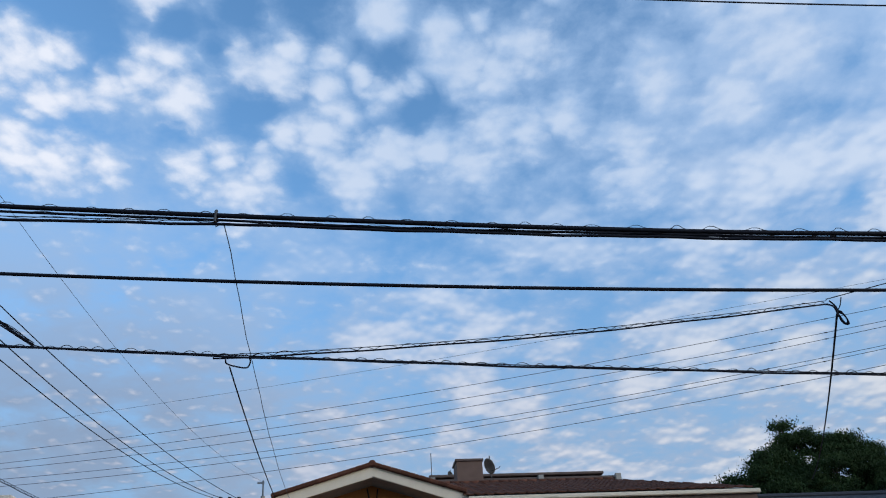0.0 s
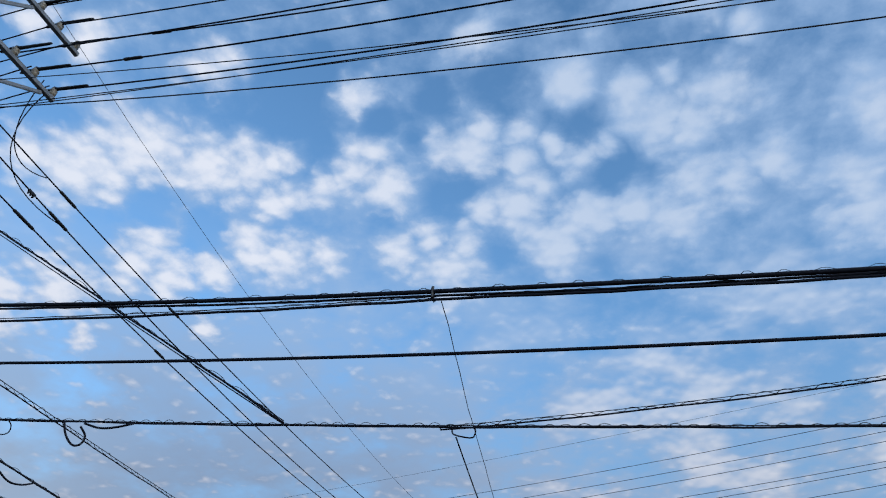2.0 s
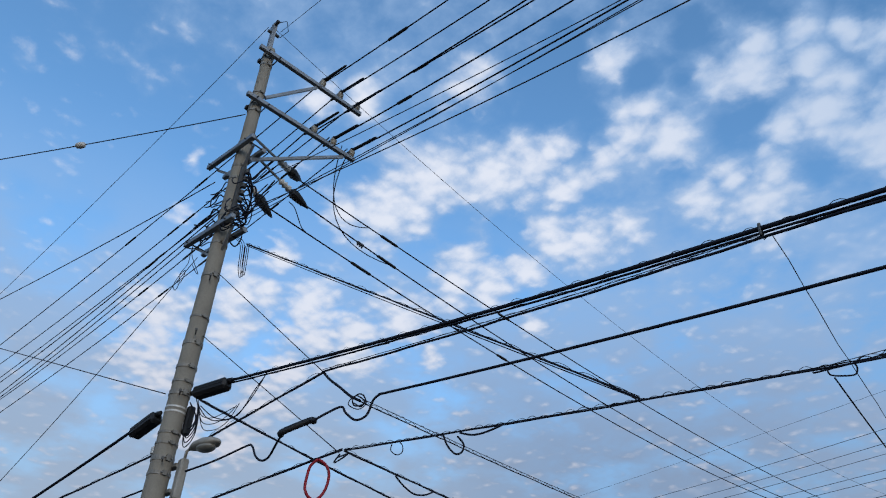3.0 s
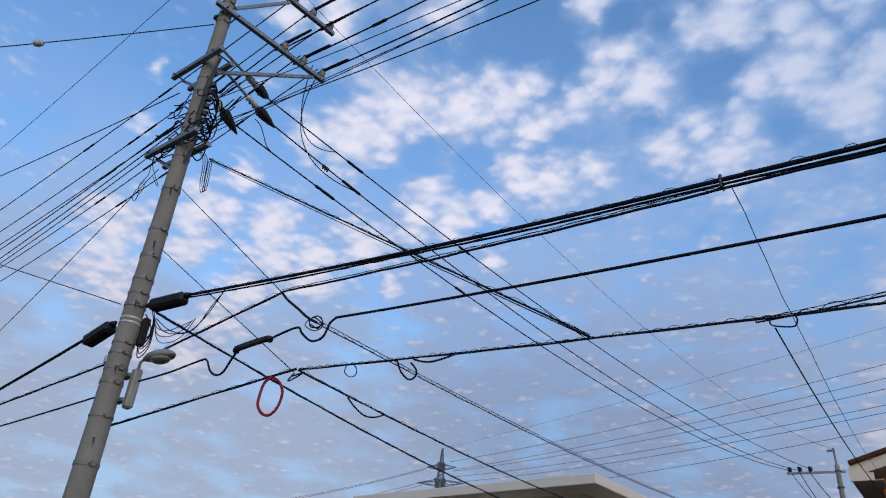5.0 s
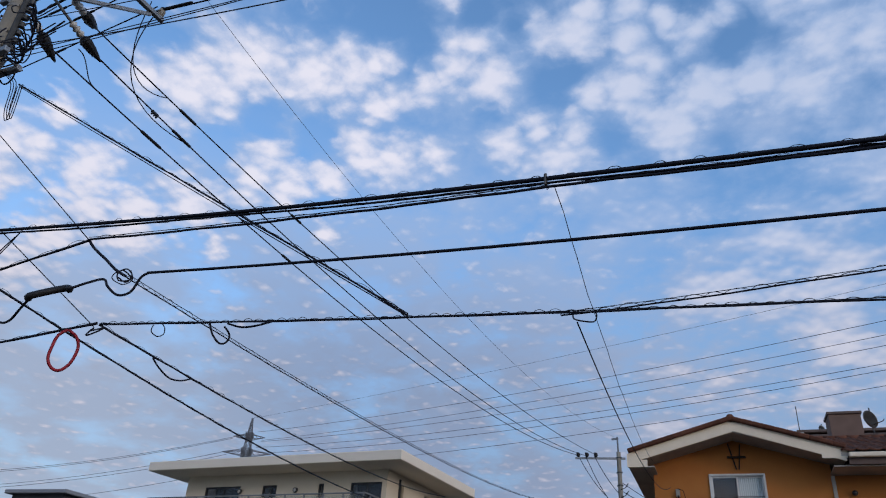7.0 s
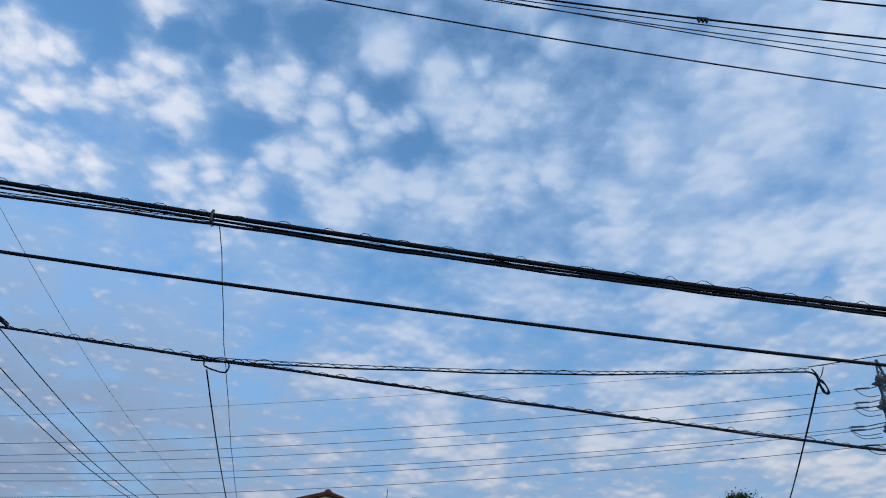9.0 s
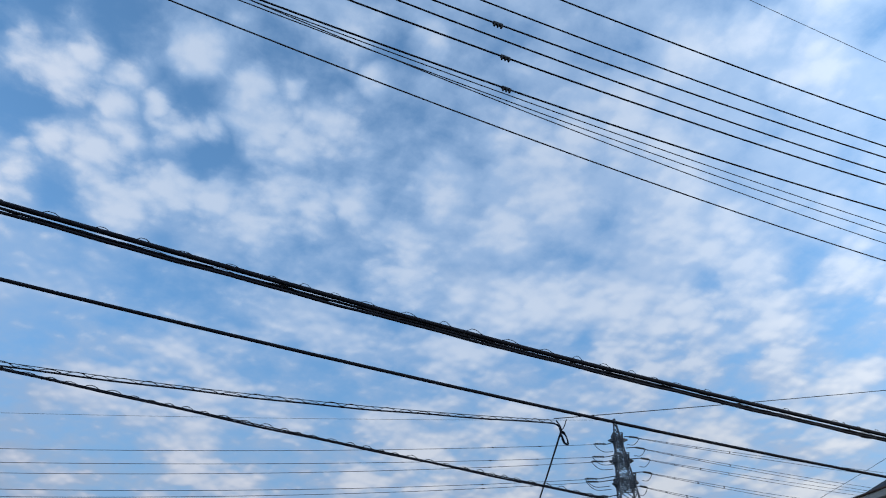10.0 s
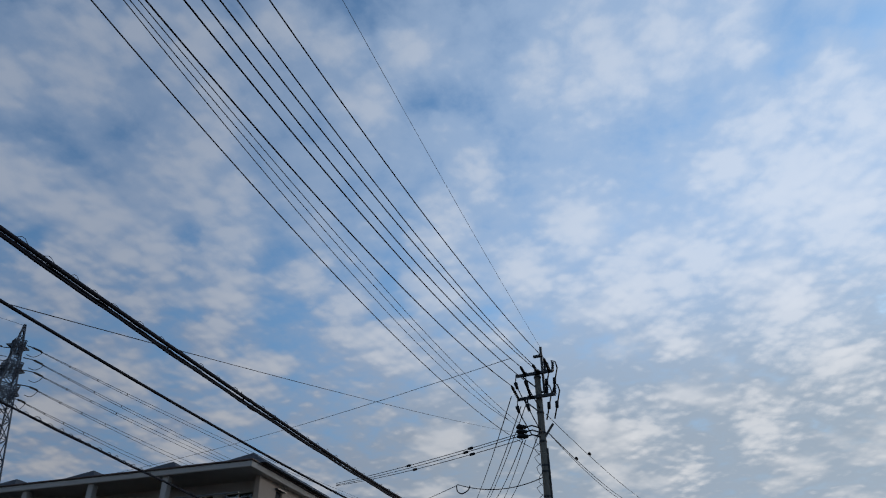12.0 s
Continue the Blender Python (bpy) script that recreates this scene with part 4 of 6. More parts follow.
lashed("lashed_cable", "thick black lashed cable branching to a house", (-8.27, 3.8, 5.18), (-11.91, 19.08, 5.47), 0.22, 0.012, 0.022, 0.33)


def loop(name, pts, r, material, label, category, group=""):
    """A smooth slack loop through a few points."""
    return tagged(new(name, finish(name, tube(bmesh.new(), smooth_line(pts), r, 7), material, True)), label, category, group)


loop("cable_sleeve", [(-6.20, 3.75, 4.23), (-6.13, 3.73, 4.24), (-5.95, 3.90, 4.36), (-5.87, 3.89, 4.33)],
     0.034, BOX, "black splice sleeve on a telecom cable", "cable sleeve")
loop("slack_cable", [(-8.07, 3.73, 4.24), (-7.77, 3.91, 4.35), (-7.45, 4.08, 4.49), (-7.24, 4.04, 4.44), (-7.04, 3.99, 4.27), (-6.83, 3.95, 4.16), (-6.63, 3.91, 4.14), (-6.43, 3.85, 4.21), (-6.24, 3.78, 4.24)],
     0.012, SHEATH, "black slack loop of telecom cable", "slack cable", "slack cables")
loop("slack_cable", [(-5.88, 3.88, 4.33), (-5.76, 3.97, 4.42), (-5.65, 4.04, 4.47), (-5.58, 4.05, 4.39), (-5.48, 4.10, 4.31), (-5.38, 4.15, 4.35), (-5.31, 4.16, 4.49), (-5.23, 4.18, 4.54)],
     0.012, SHEATH, "black slack loop of telecom cable", "slack cable", "slack cables")
loop("slack_cable", [(-6.06, 4.05, 4.97), (-5.95, 4.06, 4.86), (-5.78, 4.08, 4.73), (-5.62, 4.10, 4.60), (-5.47, 4.12, 4.51)],
     0.014, SHEATH, "black slack loop of telecom cable", "slack cable", "slack cables")
loop("cable_coil", [(-5.52, 4.05, 4.52), (-5.47, 4.11, 4.58), (-5.44, 4.16, 4.54), (-5.44, 4.15, 4.48), (-5.49, 4.08, 4.45), (-5.51, 4.06, 4.51), (-5.49, 4.09, 4.56), (-5.44, 4.15, 4.51), (-5.46, 4.13, 4.45), (-5.50, 4.07, 4.48)],
     0.007, SHEATH, "tangled coil of thin black cable", "cable coil")
loop("slack_cable", [(-5.51, 4.06, 4.55), (-5.53, 4.03, 4.46), (-5.47, 4.11, 4.42), (-5.43, 4.17, 4.49), (-5.45, 4.14, 4.58)],
     0.005, SHEATH, "thin slack loop of cable below a splice", "slack cable", "slack cables")
loop("slack_cable", [(-4.58, 4.41, 4.04), (-4.55, 4.44, 3.94), (-4.50, 4.49, 3.87), (-4.46, 4.53, 3.89), (-4.45, 4.54, 3.96), (-4.49, 4.50, 4.03)],
     0.009, SHEATH, "black slack loop of telecom cable", "slack cable", "slack cables")
loop("slack_cable", [(-5.18, 4.33, 4.07), (-5.19, 4.33, 4.01), (-5.15, 4.37, 3.97), (-5.12, 4.41, 4.00), (-5.12, 4.41, 4.06), (-5.14, 4.38, 4.10)],
     0.005, SHEATH, "black slack loop of telecom cable", "slack cable", "slack cables")
loop("slack_cable", [(-4.36, 4.40, 4.00), (-4.21, 4.41, 3.95), (-4.06, 4.41, 3.94), (-3.90, 4.42, 3.96)],
     0.009, SHEATH, "black slack loop of telecom cable", "slack cable", "slack cables")
loop("slack_cable", [(-6.85, 5.83, 4.48), (-6.94, 6.03, 4.44), (-7.00, 6.27, 4.40), (-7.05, 6.51, 4.45), (-7.11, 6.74, 4.56)],
     0.011, SHEATH, "black slack loop of telecom cable", "slack cable", "slack cables")
loop("slack_cable", [(-5.91, 4.28, 4.12), (-5.94, 4.24, 4.03), (-5.90, 4.29, 4.07), (-5.86, 4.34, 4.13), (-5.92, 4.26, 4.08)],
     0.008, SHEATH, "black slack loop of telecom cable", "slack cable", "slack cables")
loop("slack_cable", [(-1.38, 4.65, 3.77), (-1.37, 4.65, 3.73), (-1.30, 4.67, 3.71), (-1.24, 4.69, 3.71), (-1.22, 4.69, 3.75), (-1.23, 4.69, 3.78)],
     0.0055, SHEATH, "short loop of cable below a clamp", "slack cable", "slack cables")
loop("red_marker_ring", [(-6.19, 4.23, 4.11), (-6.14, 4.29, 4.06), (-6.12, 4.33, 3.96), (-6.13, 4.31, 3.81), (-6.17, 4.26, 3.72), (-6.21, 4.20, 3.72), (-6.24, 4.15, 3.80), (-6.24, 4.15, 3.92), (-6.23, 4.17, 4.04), (-6.19, 4.22, 4.11)],
     0.015, RED, "red plastic tube ring hanging on a cable", "marker ring")
loop("slack_cable", [(-8.18, 3.74, 5.08), (-7.98, 3.79, 4.88), (-7.77, 3.86, 4.81), (-7.54, 3.95, 4.85), (-7.34, 3.99, 5.11), (-7.16, 3.99, 5.24)],
     0.006, SHEATH, "thin black cable drooping from the closure", "slack cable", "slack cables")
loop("slack_cable", [(-8.17, 3.77, 5.07), (-7.88, 3.84, 4.87), (-7.59, 3.92, 4.82), (-7.32, 3.95, 4.98), (-7.06, 3.95, 5.24)],
     0.006, SHEATH, "thin black cable drooping from the closure", "slack cable", "slack cables")
loop("slack_cable", [(-8.17, 3.63, 5.07), (-8.13, 3.72, 4.92), (-8.13, 3.72, 4.78), (-8.15, 3.68, 4.67)],
     0.008, SHEATH, "thin black cable drooping from the closure", "slack cable", "slack cables")
loop("cable_coil", [(3.12, 5.16, 4.20), (3.14, 5.14, 4.14), (3.15, 5.14, 4.09), (3.17, 5.12, 4.05), (3.18, 5.12, 3.98), (3.15, 5.14, 4.00), (3.14, 5.14, 4.08), (3.16, 5.13, 4.09), (3.18, 5.12, 4.01), (3.16, 5.13, 3.99), (3.14, 5.14, 4.07)],
     0.006, SHEATH, "coiled slack of cable hanging from its messenger", "cable coil")
loop("hanger_wire", [(3.19, 5.11, 4.20), (3.17, 5.13, 4.14), (3.14, 5.14, 4.10)],
     0.004, STRAND, "thin steel hanger wire", "hanger wire")
loop("low_voltage_jumper", [(23.84, 9.05, 8.13), (23.85, 9.02, 7.94), (23.90, 8.88, 7.86), (23.97, 8.69, 7.97), (24.00, 8.62, 8.12)],
     0.02, SHEATH, "loop of cable on a service wire", "slack cable", "slack cables")
loop("slack_cable", [(3.03, 5.14, 4.16), (3.07, 5.12, 4.15), (3.10, 5.10, 4.12), (3.11, 5.10, 4.07), (3.10, 5.10, 4.03)],
     0.007, SHEATH, "cable turning down from its messenger", "slack cable", "slack cables")
loop("wire_tangle", [(-9.10, 3.49, 7.73), (-9.10, 3.49, 7.57), (-9.10, 3.49, 7.41), (-9.12, 3.43, 7.22), (-9.11, 3.45, 7.07), (-9.12, 3.43, 6.95), (-9.13, 3.39, 7.01), (-9.12, 3.42, 7.17), (-9.10, 3.48, 7.30), (-9.10, 3.48, 7.15), (-9.11, 3.44, 7.04)],
     0.005, STRAND, "tangle of thin grey wire tails below a crossarm", "wire tangle", "wire tangles")
loop("wire_tangle", [(-9.10, 3.49, 7.73), (-9.09, 3.51, 7.58), (-9.07, 3.56, 7.47), (-9.04, 3.65, 7.30), (-9.05, 3.61, 7.32), (-9.08, 3.54, 7.44)],
     0.005, STRAND, "tangle of thin grey wire tails below a crossarm", "wire tangle", "wire tangles")
loop("slack_cable", [(-8.54, 4.58, 8.91), (-8.49, 4.68, 8.81), (-8.42, 4.81, 8.49), (-8.37, 4.88, 8.39)],
     0.008, SHEATH, "short black tail from a strain clamp", "slack cable", "slack cables")
loop("slack_cable", [(-8.34, 3.87, 8.35), (-8.32, 3.91, 8.14), (-8.34, 3.88, 7.96), (-8.38, 3.78, 8.01)],
     0.008, SHEATH, "short black tail from a strain clamp", "slack cable", "slack cables")
loop("slack_cable", [(5.80, 4.57, 4.30), (5.85, 4.57, 4.23), (5.95, 4.57, 4.18), (6.08, 4.57, 4.18), (6.21, 4.57, 4.20), (6.31, 4.57, 4.21)],
     0.004, SHEATH, "thin loose strand drooping below the cable bundle", "slack cable", "slack cables")


DROP = "black service drop cable to the orange house"
D1A, D1B = Vector((-1.37, 4.25, 4.60)), Vector((-3.59, 18.66, 6.0))
pts = [p + Vector((0.007 * math.sin(i * 0.9) + 0.004 * math.sin(i * 2.3), 0, 0.006 * math.sin(i * 1.3))) * max(0.0, 1 - i / 22) for i, p in enumerate(span(D1A, D1B, 0.42, 40))]
tagged(new("service_drop", finish("service_drop", tube(bmesh.new(), pts, 0.0035, 5), LINE, True)), "thin grey service drop cable to the orange house", "service drop", "service drops")
wire("service_drop", DROP, (-1.4, 4.82, 3.78), (-3.36, 18.91, 5.53), 0.45, 0.0055, category="service drop", group="service drops")
wire("service_drop", "black cable hanging from a coil down to a roof", (3.16, 5.19, 4.10), (8.41, 17.25, 5.71), 0.14, 0.0085, category="service drop", group="service drops")


# ---- the far pole with its two crossarms ----
def far_pole(x, y, top, arms, label):
    p = empty("utility_pole", pose(x, y, 0), label, "utility pole", "utility poles")
    part("shaft", shaft_mesh(top, 0.165 if arms > 1 else 0.15, 0.105 if arms > 1 else 0.10), CONCRETE, p, "tapered dark concrete shaft", True)
    for z in (top - 0.3, top - 1.0, top - 1.6, top - 2.3, top - 2.6, top - 3.4, top - 3.6, top - 4.4):
        part("band", band(bmesh.new(), z, 0.130 if arms > 1 else 0.125, 0.06), DARK_STEEL, p)
    return p


P2X, P2Y = 23.87, 5.92
STREET_ENDS = ((23.05, 6.65, 11.05), (23.06, 6.16, 11.16), (23.09, 5.80, 11.55), (23.10, 6.30, 11.72), (23.07, 5.85, 11.71), (23.07, 5.44, 11.87))
pole2 = far_pole(P2X, P2Y, 11.81, 2, "concrete utility pole with two dark crossarms")
bm = bar(bmesh.new(), (0.04, -0.2, 10.95), (0.04, -0.2, 12.69), 0.08, 0.08)
bar(bm, (0.04, -0.2, 11.0), (0.0, 0.0, 11.0), 0.06, 0.06)
part("top_pin", bm, DARK_STEEL, pole2, "dark steel pin beside the top")
part("earth_clamp", box(bmesh.new(), (-0.06, -0.26, 12.3), (0.06, 0.08, 12.38), 0.01), DARK_STEEL, pole2)
for z in (11.64, 10.78):
    arm = part("crossarm", box(bmesh.new(), (-0.2, -0.62, z - 0.05), (-0.11, 0.72, z + 0.05), 0.006), DARK_STEEL, pole2, "dark steel crossarm")
    part("brace", bar(bmesh.new(), (-0.15, 0.5, z - 0.05), (-0.12, 0.05, z - 0.5), 0.04, 0.04), DARK_STEEL, pole2)
    for y in (-0.3, -0.58):
        b = bmesh.new()
        n = 7
        tube(b, [(-0.05 + 0.02 * i, y, 0.05 + 0.055 * i) for i in range(n)], [0.028 if i % 2 else 0.058 for i in range(n)], 10)
        tube(b, [(0.05, y, 0.3), (0.1, y + 0.05, 0.5), (0.12, y - 0.08, 0.44), (0.1, y - 0.14, 0.2), (0.02, y - 0.02, -0.35), (0.0, y + 0.1, -0.8)], 0.025, 6)
        tube(b, [(0.03, y - 0.02, -0.2), (0.02, y - 0.01, -0.42)], 0.06, 8)
        i_ = part("strain_insulator", b, BOX, arm, "dark strain insulator", True)
        i_.location = (0, 0, z)
    for ex, ey, ez in [e for e in STREET_ENDS if (e[2] > 11.4) == (z > 11.0)]:   # strain strings out to the street's lines
        root, tip = Vector((-0.2, min(max(ey - P2Y, -0.58), 0.68), z)), Vector((ex - P2X, ey - P2Y, ez))
        d = tip - root
        b = tube(bmesh.new(), [root + d * (0.07 * k) for k in range(10)], [0.028 if k % 2 else 0.055 for k in range(10)], 10)
        tube(b, [root + d * k for k in (0.62, 0.72, 0.9, 1.03)], [0.025, 0.055, 0.045, 0.016], 8)
        part("strain_insulator", b, BOX, arm, "dark strain insulator", True)
    for y in (0.62, 0.25):
        b = tube(bmesh.new(), [(-0.3, y + 0.06, z + 0.05), (-0.32, y + 0.1, z - 0.35), (-0.25, y - 0.05, z - 0.75), (-0.2, y - 0.3, z - 1.3)], 0.018, 6)
        tube(b, [(-0.33, y + 0.1, z - 0.3), (-0.3, y + 0.05, z - 0.52)], [0.07, 0.05], 8)
        part("jumper", b, BOX, pole2, "", True)
bm = bmesh.new()
for k in range(3):
    z = 9.75 - k * 0.16
    tube(bm, [(-0.1, 0.05, z - 0.05), (-0.15, 0.3, z + 0.05), (-0.2, 0.55, z)], 0.025, 6)
    tube(bm, [(-0.2, 0.5 - 0.03 * k, z), (-0.3, 0.72, z + 0.02), (-0.34, 0.8, z - 0.02)], [0.06, 0.1, 0.03], 8)
part("low_voltage_rack", bm, BOX, pole2, "dark insulators on a low-voltage rack", True)
part("side_arm", bar(bmesh.new(), (0, -0.05, 9.35), (-0.05, -0.42, 9.8), 0.06, 0.06), DARK_STEEL, pole2)
for k in range(8):
    z = 9.5 - k * 0.33
    b = tube(bmesh.new(), [(-0.15, 0.08, z), (-0.2, 0.18 + RNG.uniform(0, 0.12), z - 0.15), (-0.2, 0.2, z - 0.3), (-0.15, 0.1, z - 0.42)], 0.01, 5)
    part("jumper", b, SHEATH, pole2, "", True)
part("riser_pipe", tube(bmesh.new(), [(-0.03, -0.14, 9.0), (-0.03, -0.16, 5.0), (-0.03, -0.185, 0.2)], 0.028, 8), DARK_STEEL, pole2)
SERV = "thin dark wire leaving the far pole"
for a, b, sag, r in (((23.89, 6.51, 9.67), (34.66, 19.92, 12.03), 0.09, 0.013), ((23.89, 6.52, 9.59), (34.65, 19.93, 11.94), 0.12, 0.013), ((23.89, 6.43, 9.46), (34.62, 19.92, 11.89), 0.15, 0.013),
                     ((23.9, 6.92, 11.01), (47.16, 16.55, 13.75), 0.19, 0.018), ((23.9, 6.60, 10.59), (47.36, 15.96, 13.74), 0.19, 0.018), ((23.9, 6.36, 10.76), (47.42, 15.78, 13.75), 0.19, 0.016),
                     ((23.9, 6.63, 9.39), (47.54, 15.37, 13.77), 0.19, 0.018), ((23.9, 6.53, 9.38), (47.7, 14.9, 13.71), 0.19, 0.014), ((23.9, 6.07, 9.51), (47.83, 14.45, 13.72), 0.19, 0.018),
                     ((23.9, 5.74, 10.19), (49.56, 6.07, 13.35), 0.18, 0.012), ((23.9, 5.69, 9.5), (49.42, 7.13, 13.43), 0.18, 0.014), ((23.9, 5.73, 9.54), (49.41, 7.2, 13.43), 0.24, 0.012),
                     ((23.89, 5.91, 8.12), (23.89, 9.03, 8.18), 0.29, 0.015), ((23.89, 9.04, 8.16), (45.51, 20.72, 13.29), 0.04, 0.012), ((23.88, 6.83, 12.45), (49.55, 63.15, 19.99), 0.93, 0.01)):
    if b[0] > 40 and b[1] < 25:   # these run on past the next houses
        b, sag = tuple(p + (q - p) * 1.5 for p, q in zip(a, b)), sag * 2.25
    wire("service_wire", SERV, a, b, sag, r, LINE if r < 0.0125 else SHEATH, group="wires of the far pole", n=20)
for a, b, sag, s in (((23.9, 5.74, 10.19), (49.56, 6.07, 13.35), 0.18, 0.30), ((23.9, 5.69, 9.5), (49.42, 7.13, 13.43), 0.18, 0.22), ((23.89, 6.51, 9.67), (34.66, 19.92, 12.03), 0.09, 0.2), ((23.89, 6.52, 9.59), (34.65, 19.93, 11.94), 0.12, 0.22),
                     ((23.89, 6.51, 9.67), (34.66, 19.92, 12.03), 0.09, 0.5), ((23.89, 6.43, 9.46), (34.62, 19.92, 11.89), 0.15, 0.47), ((23.89, 6.43, 9.46), (34.62, 19.92, 11.89), 0.15, 0.2)):
    sleeve(a, b, sag, s, 0.3, 0.055, "black splice on a service wire")

# ---- the pole in the side street ----
P3X, P3Y = -8.72, 35.86
pole3 = far_pole(P3X, P3Y, 10.75, 1, "slim concrete utility pole with one crossarm in the side street")
part("top_pin", bar(bmesh.new(), (0, 0, 10.5), (-0.03, 0, 11.5), 0.07, 0.07), STEEL, pole3, "galvanised steel angle on top")
part("pin_bracket", box(bmesh.new(), (-0.3, -0.04, 11.36), (0.02, 0.04, 11.44)), STEEL, pole3)
arm = part("crossarm", bar(bmesh.new(), (-2.0, -0.52, 10.45), (0.3, 0.08, 10.45), 0.09, 0.09), STEEL, pole3, "galvanised steel crossarm")
for x in (-1.86, -1.46, -1.05):
    b = tube(bmesh.new(), [(x, x * 0.26, 10.5), (x, x * 0.26, 10.58), (x, x * 0.26, 10.66), (x - 0.02, x * 0.26 - 0.12, 10.66)], [0.05, 0.1, 0.09, 0.05], 10)
    part("insulator", b, BOX, arm, "dark pin insulator", True)
for k in range(5):
    z = 8.9 - k * 0.35
    part("jumper", tube(bmesh.new(), [(-0.15, 0, z), (0.3, -0.2, z + 0.15), (0.45, -0.3, z + 0.3)], 0.02, 5), SHEATH, pole3, "", True)
for k, (a, b) in enumerate((((-10.59, 35.35, 10.6), (-8.9, 35.7, 8.3)), ((-10.2, 35.4, 10.5), (-8.8, 35.7, 8.0)), ((-9.8, 35.5, 10.5), (-8.6, 37.5, 8.6)), ((-8.6, 35.9, 9.3), (-6.2, 44.0, 8.9)), ((-8.6, 35.9, 8.9), (-5.6, 44.0, 8.5)))):
    wire("jumper_wire", "dark wire looping down a pole in the side street", a, b, 0.3, 0.016, SHEATH, group="side street wires", n=14)


# ---- steel transmission towers and their lines ----
def lattice(name, x, y, turn, top, label, arms, w0, w1, neck):
    t = empty(name, pose(x, y, 0, 0, 0, turn), label, "transmission tower", "transmission towers")

    def half(z):
        if z < neck:
            return w0 + (w1 - w0) * z / neck
        return w1 + (0.12 - w1) * (z - neck) / (top - neck)
    for sx in (-1, 1):
        for sy in (-1, 1):
            pts = [(sx * half(z), sy * half(z), z) for z in (0, neck * 0.5, neck, neck + (top - neck) * 0.5, top)]
            part("leg", tube(bmesh.new(), pts, [0.14, 0.12, 0.1, 0.08, 0.05], 4), TOWER, t, "galvanised steel leg")
    zs = [0]
    while zs[-1] < top - 0.8:
        zs.append(zs[-1] + max(0.9, half(zs[-1]) * 1.5))
    zs[-1] = top
    for f in range(4):
        bm = bmesh.new()
        for z0, z1 in zip(zs, zs[1:]):
            h0, h1 = half(z0), half(z1)
            c0 = [(-h0, -h0), (h0, -h0), (h0, h0), (-h0, h0)]
            c1 = [(-h1, -h1), (h1, -h1), (h1, h1), (-h1, h1)]
            a, b = f, (f + 1) % 4
            bar(bm, (*c0[a], z0), (*c1[b], z1), 0.085, 0.085)
            bar(bm, (*c0[b], z0), (*c1[a], z1), 0.085, 0.085)
            bar(bm, (*c1[a], z1), (*c1[b], z1), 0.07, 0.07)
        part("bracing", bm, TOWER, t, "steel cross bracing")
    for z, reach, depth in arms:
        h = half(z)
        for s in (-1, 1):
            bm = bmesh.new()
            for sy in (-1, 1):
                bar(bm, (s * h, sy * h, z - depth / 2), (s * reach, 0, z), 0.11, 0.11)
                bar(bm, (s * h, sy * h, z + depth / 2), (s * reach, 0, z), 0.11, 0.11)
                for k in range(1, 4):
                    q = k / 4
                    bar(bm, (s * (h + (reach - h) * q), sy * h * (1 - q), z - depth / 2 * (1 - q)), (s * (h + (reach - h) * (q - 0.25)), sy * h * (1.25 - q), z + depth / 2 * (1.25 - q)), 0.08, 0.08)
                    bar(bm, (s * (h + (reach - h) * q), -h * (1 - q), z + depth / 2 * (1 - q)), (s * (h + (reach - h) * q), h * (1 - q), z + depth / 2 * (1 - q)), 0.07, 0.07)
            part("crossarm", bm, TOWER, t, "lattice crossarm")
        # dense platform cage at the arm's root
        bm = bmesh.new()
        g = h + 0.22
        for k in range(8):
            zz, gg = z - 0.85 + k * 0.24, g * (0.86 + 0.03 * k)
            for a, b in (((-gg, -gg), (gg, -gg)), ((gg, -gg), (gg, gg)), ((gg, gg), (-gg, gg)), ((-gg, gg), (-gg, -gg)), ((-gg, -gg), (gg, gg)), ((gg, -gg), (-gg, gg))):
                bar(bm, (*a, zz), (*b, zz), 0.05, 0.06)
        for k in range(8):
            o = -1 + 2 * k / 7
            for a in ((o, -1), (o, 1), (-1, o), (1, o)):
                bar(bm, (a[0] * g * 0.86, a[1] * g * 0.86, z - 0.88), (a[0] * g * 1.07, a[1] * g * 1.07, z + 0.85), 0.045, 0.045)
        part("platform", bm, TOWER, t, "dense steel platform cage")
    return t


T2 = (59.0, 80.65)
lattice("transmission_tower", T2[0], T2[1], -36 + 14, 44.7, "tall steel lattice transmission tower in the distance", ((41.6, 1.35, 0.5), (38.6, 1.6, 0.5), (35.6, 1.75, 0.5)), 4.2, 0.95, 36.0)
T1 = (-102.6, 115.1)
lattice("transmission_tower", T1[0], T1[1], 25, 41.8, "steel lattice transmission tower far behind a white house", ((38.0, 3.2, 1.1), (34.8, 5.0, 1.2), (31.0, 4.2, 1.2)), 3.6, 1.0, 31.0)
CONDUCTOR = "thin dark transmission conductor between towers"
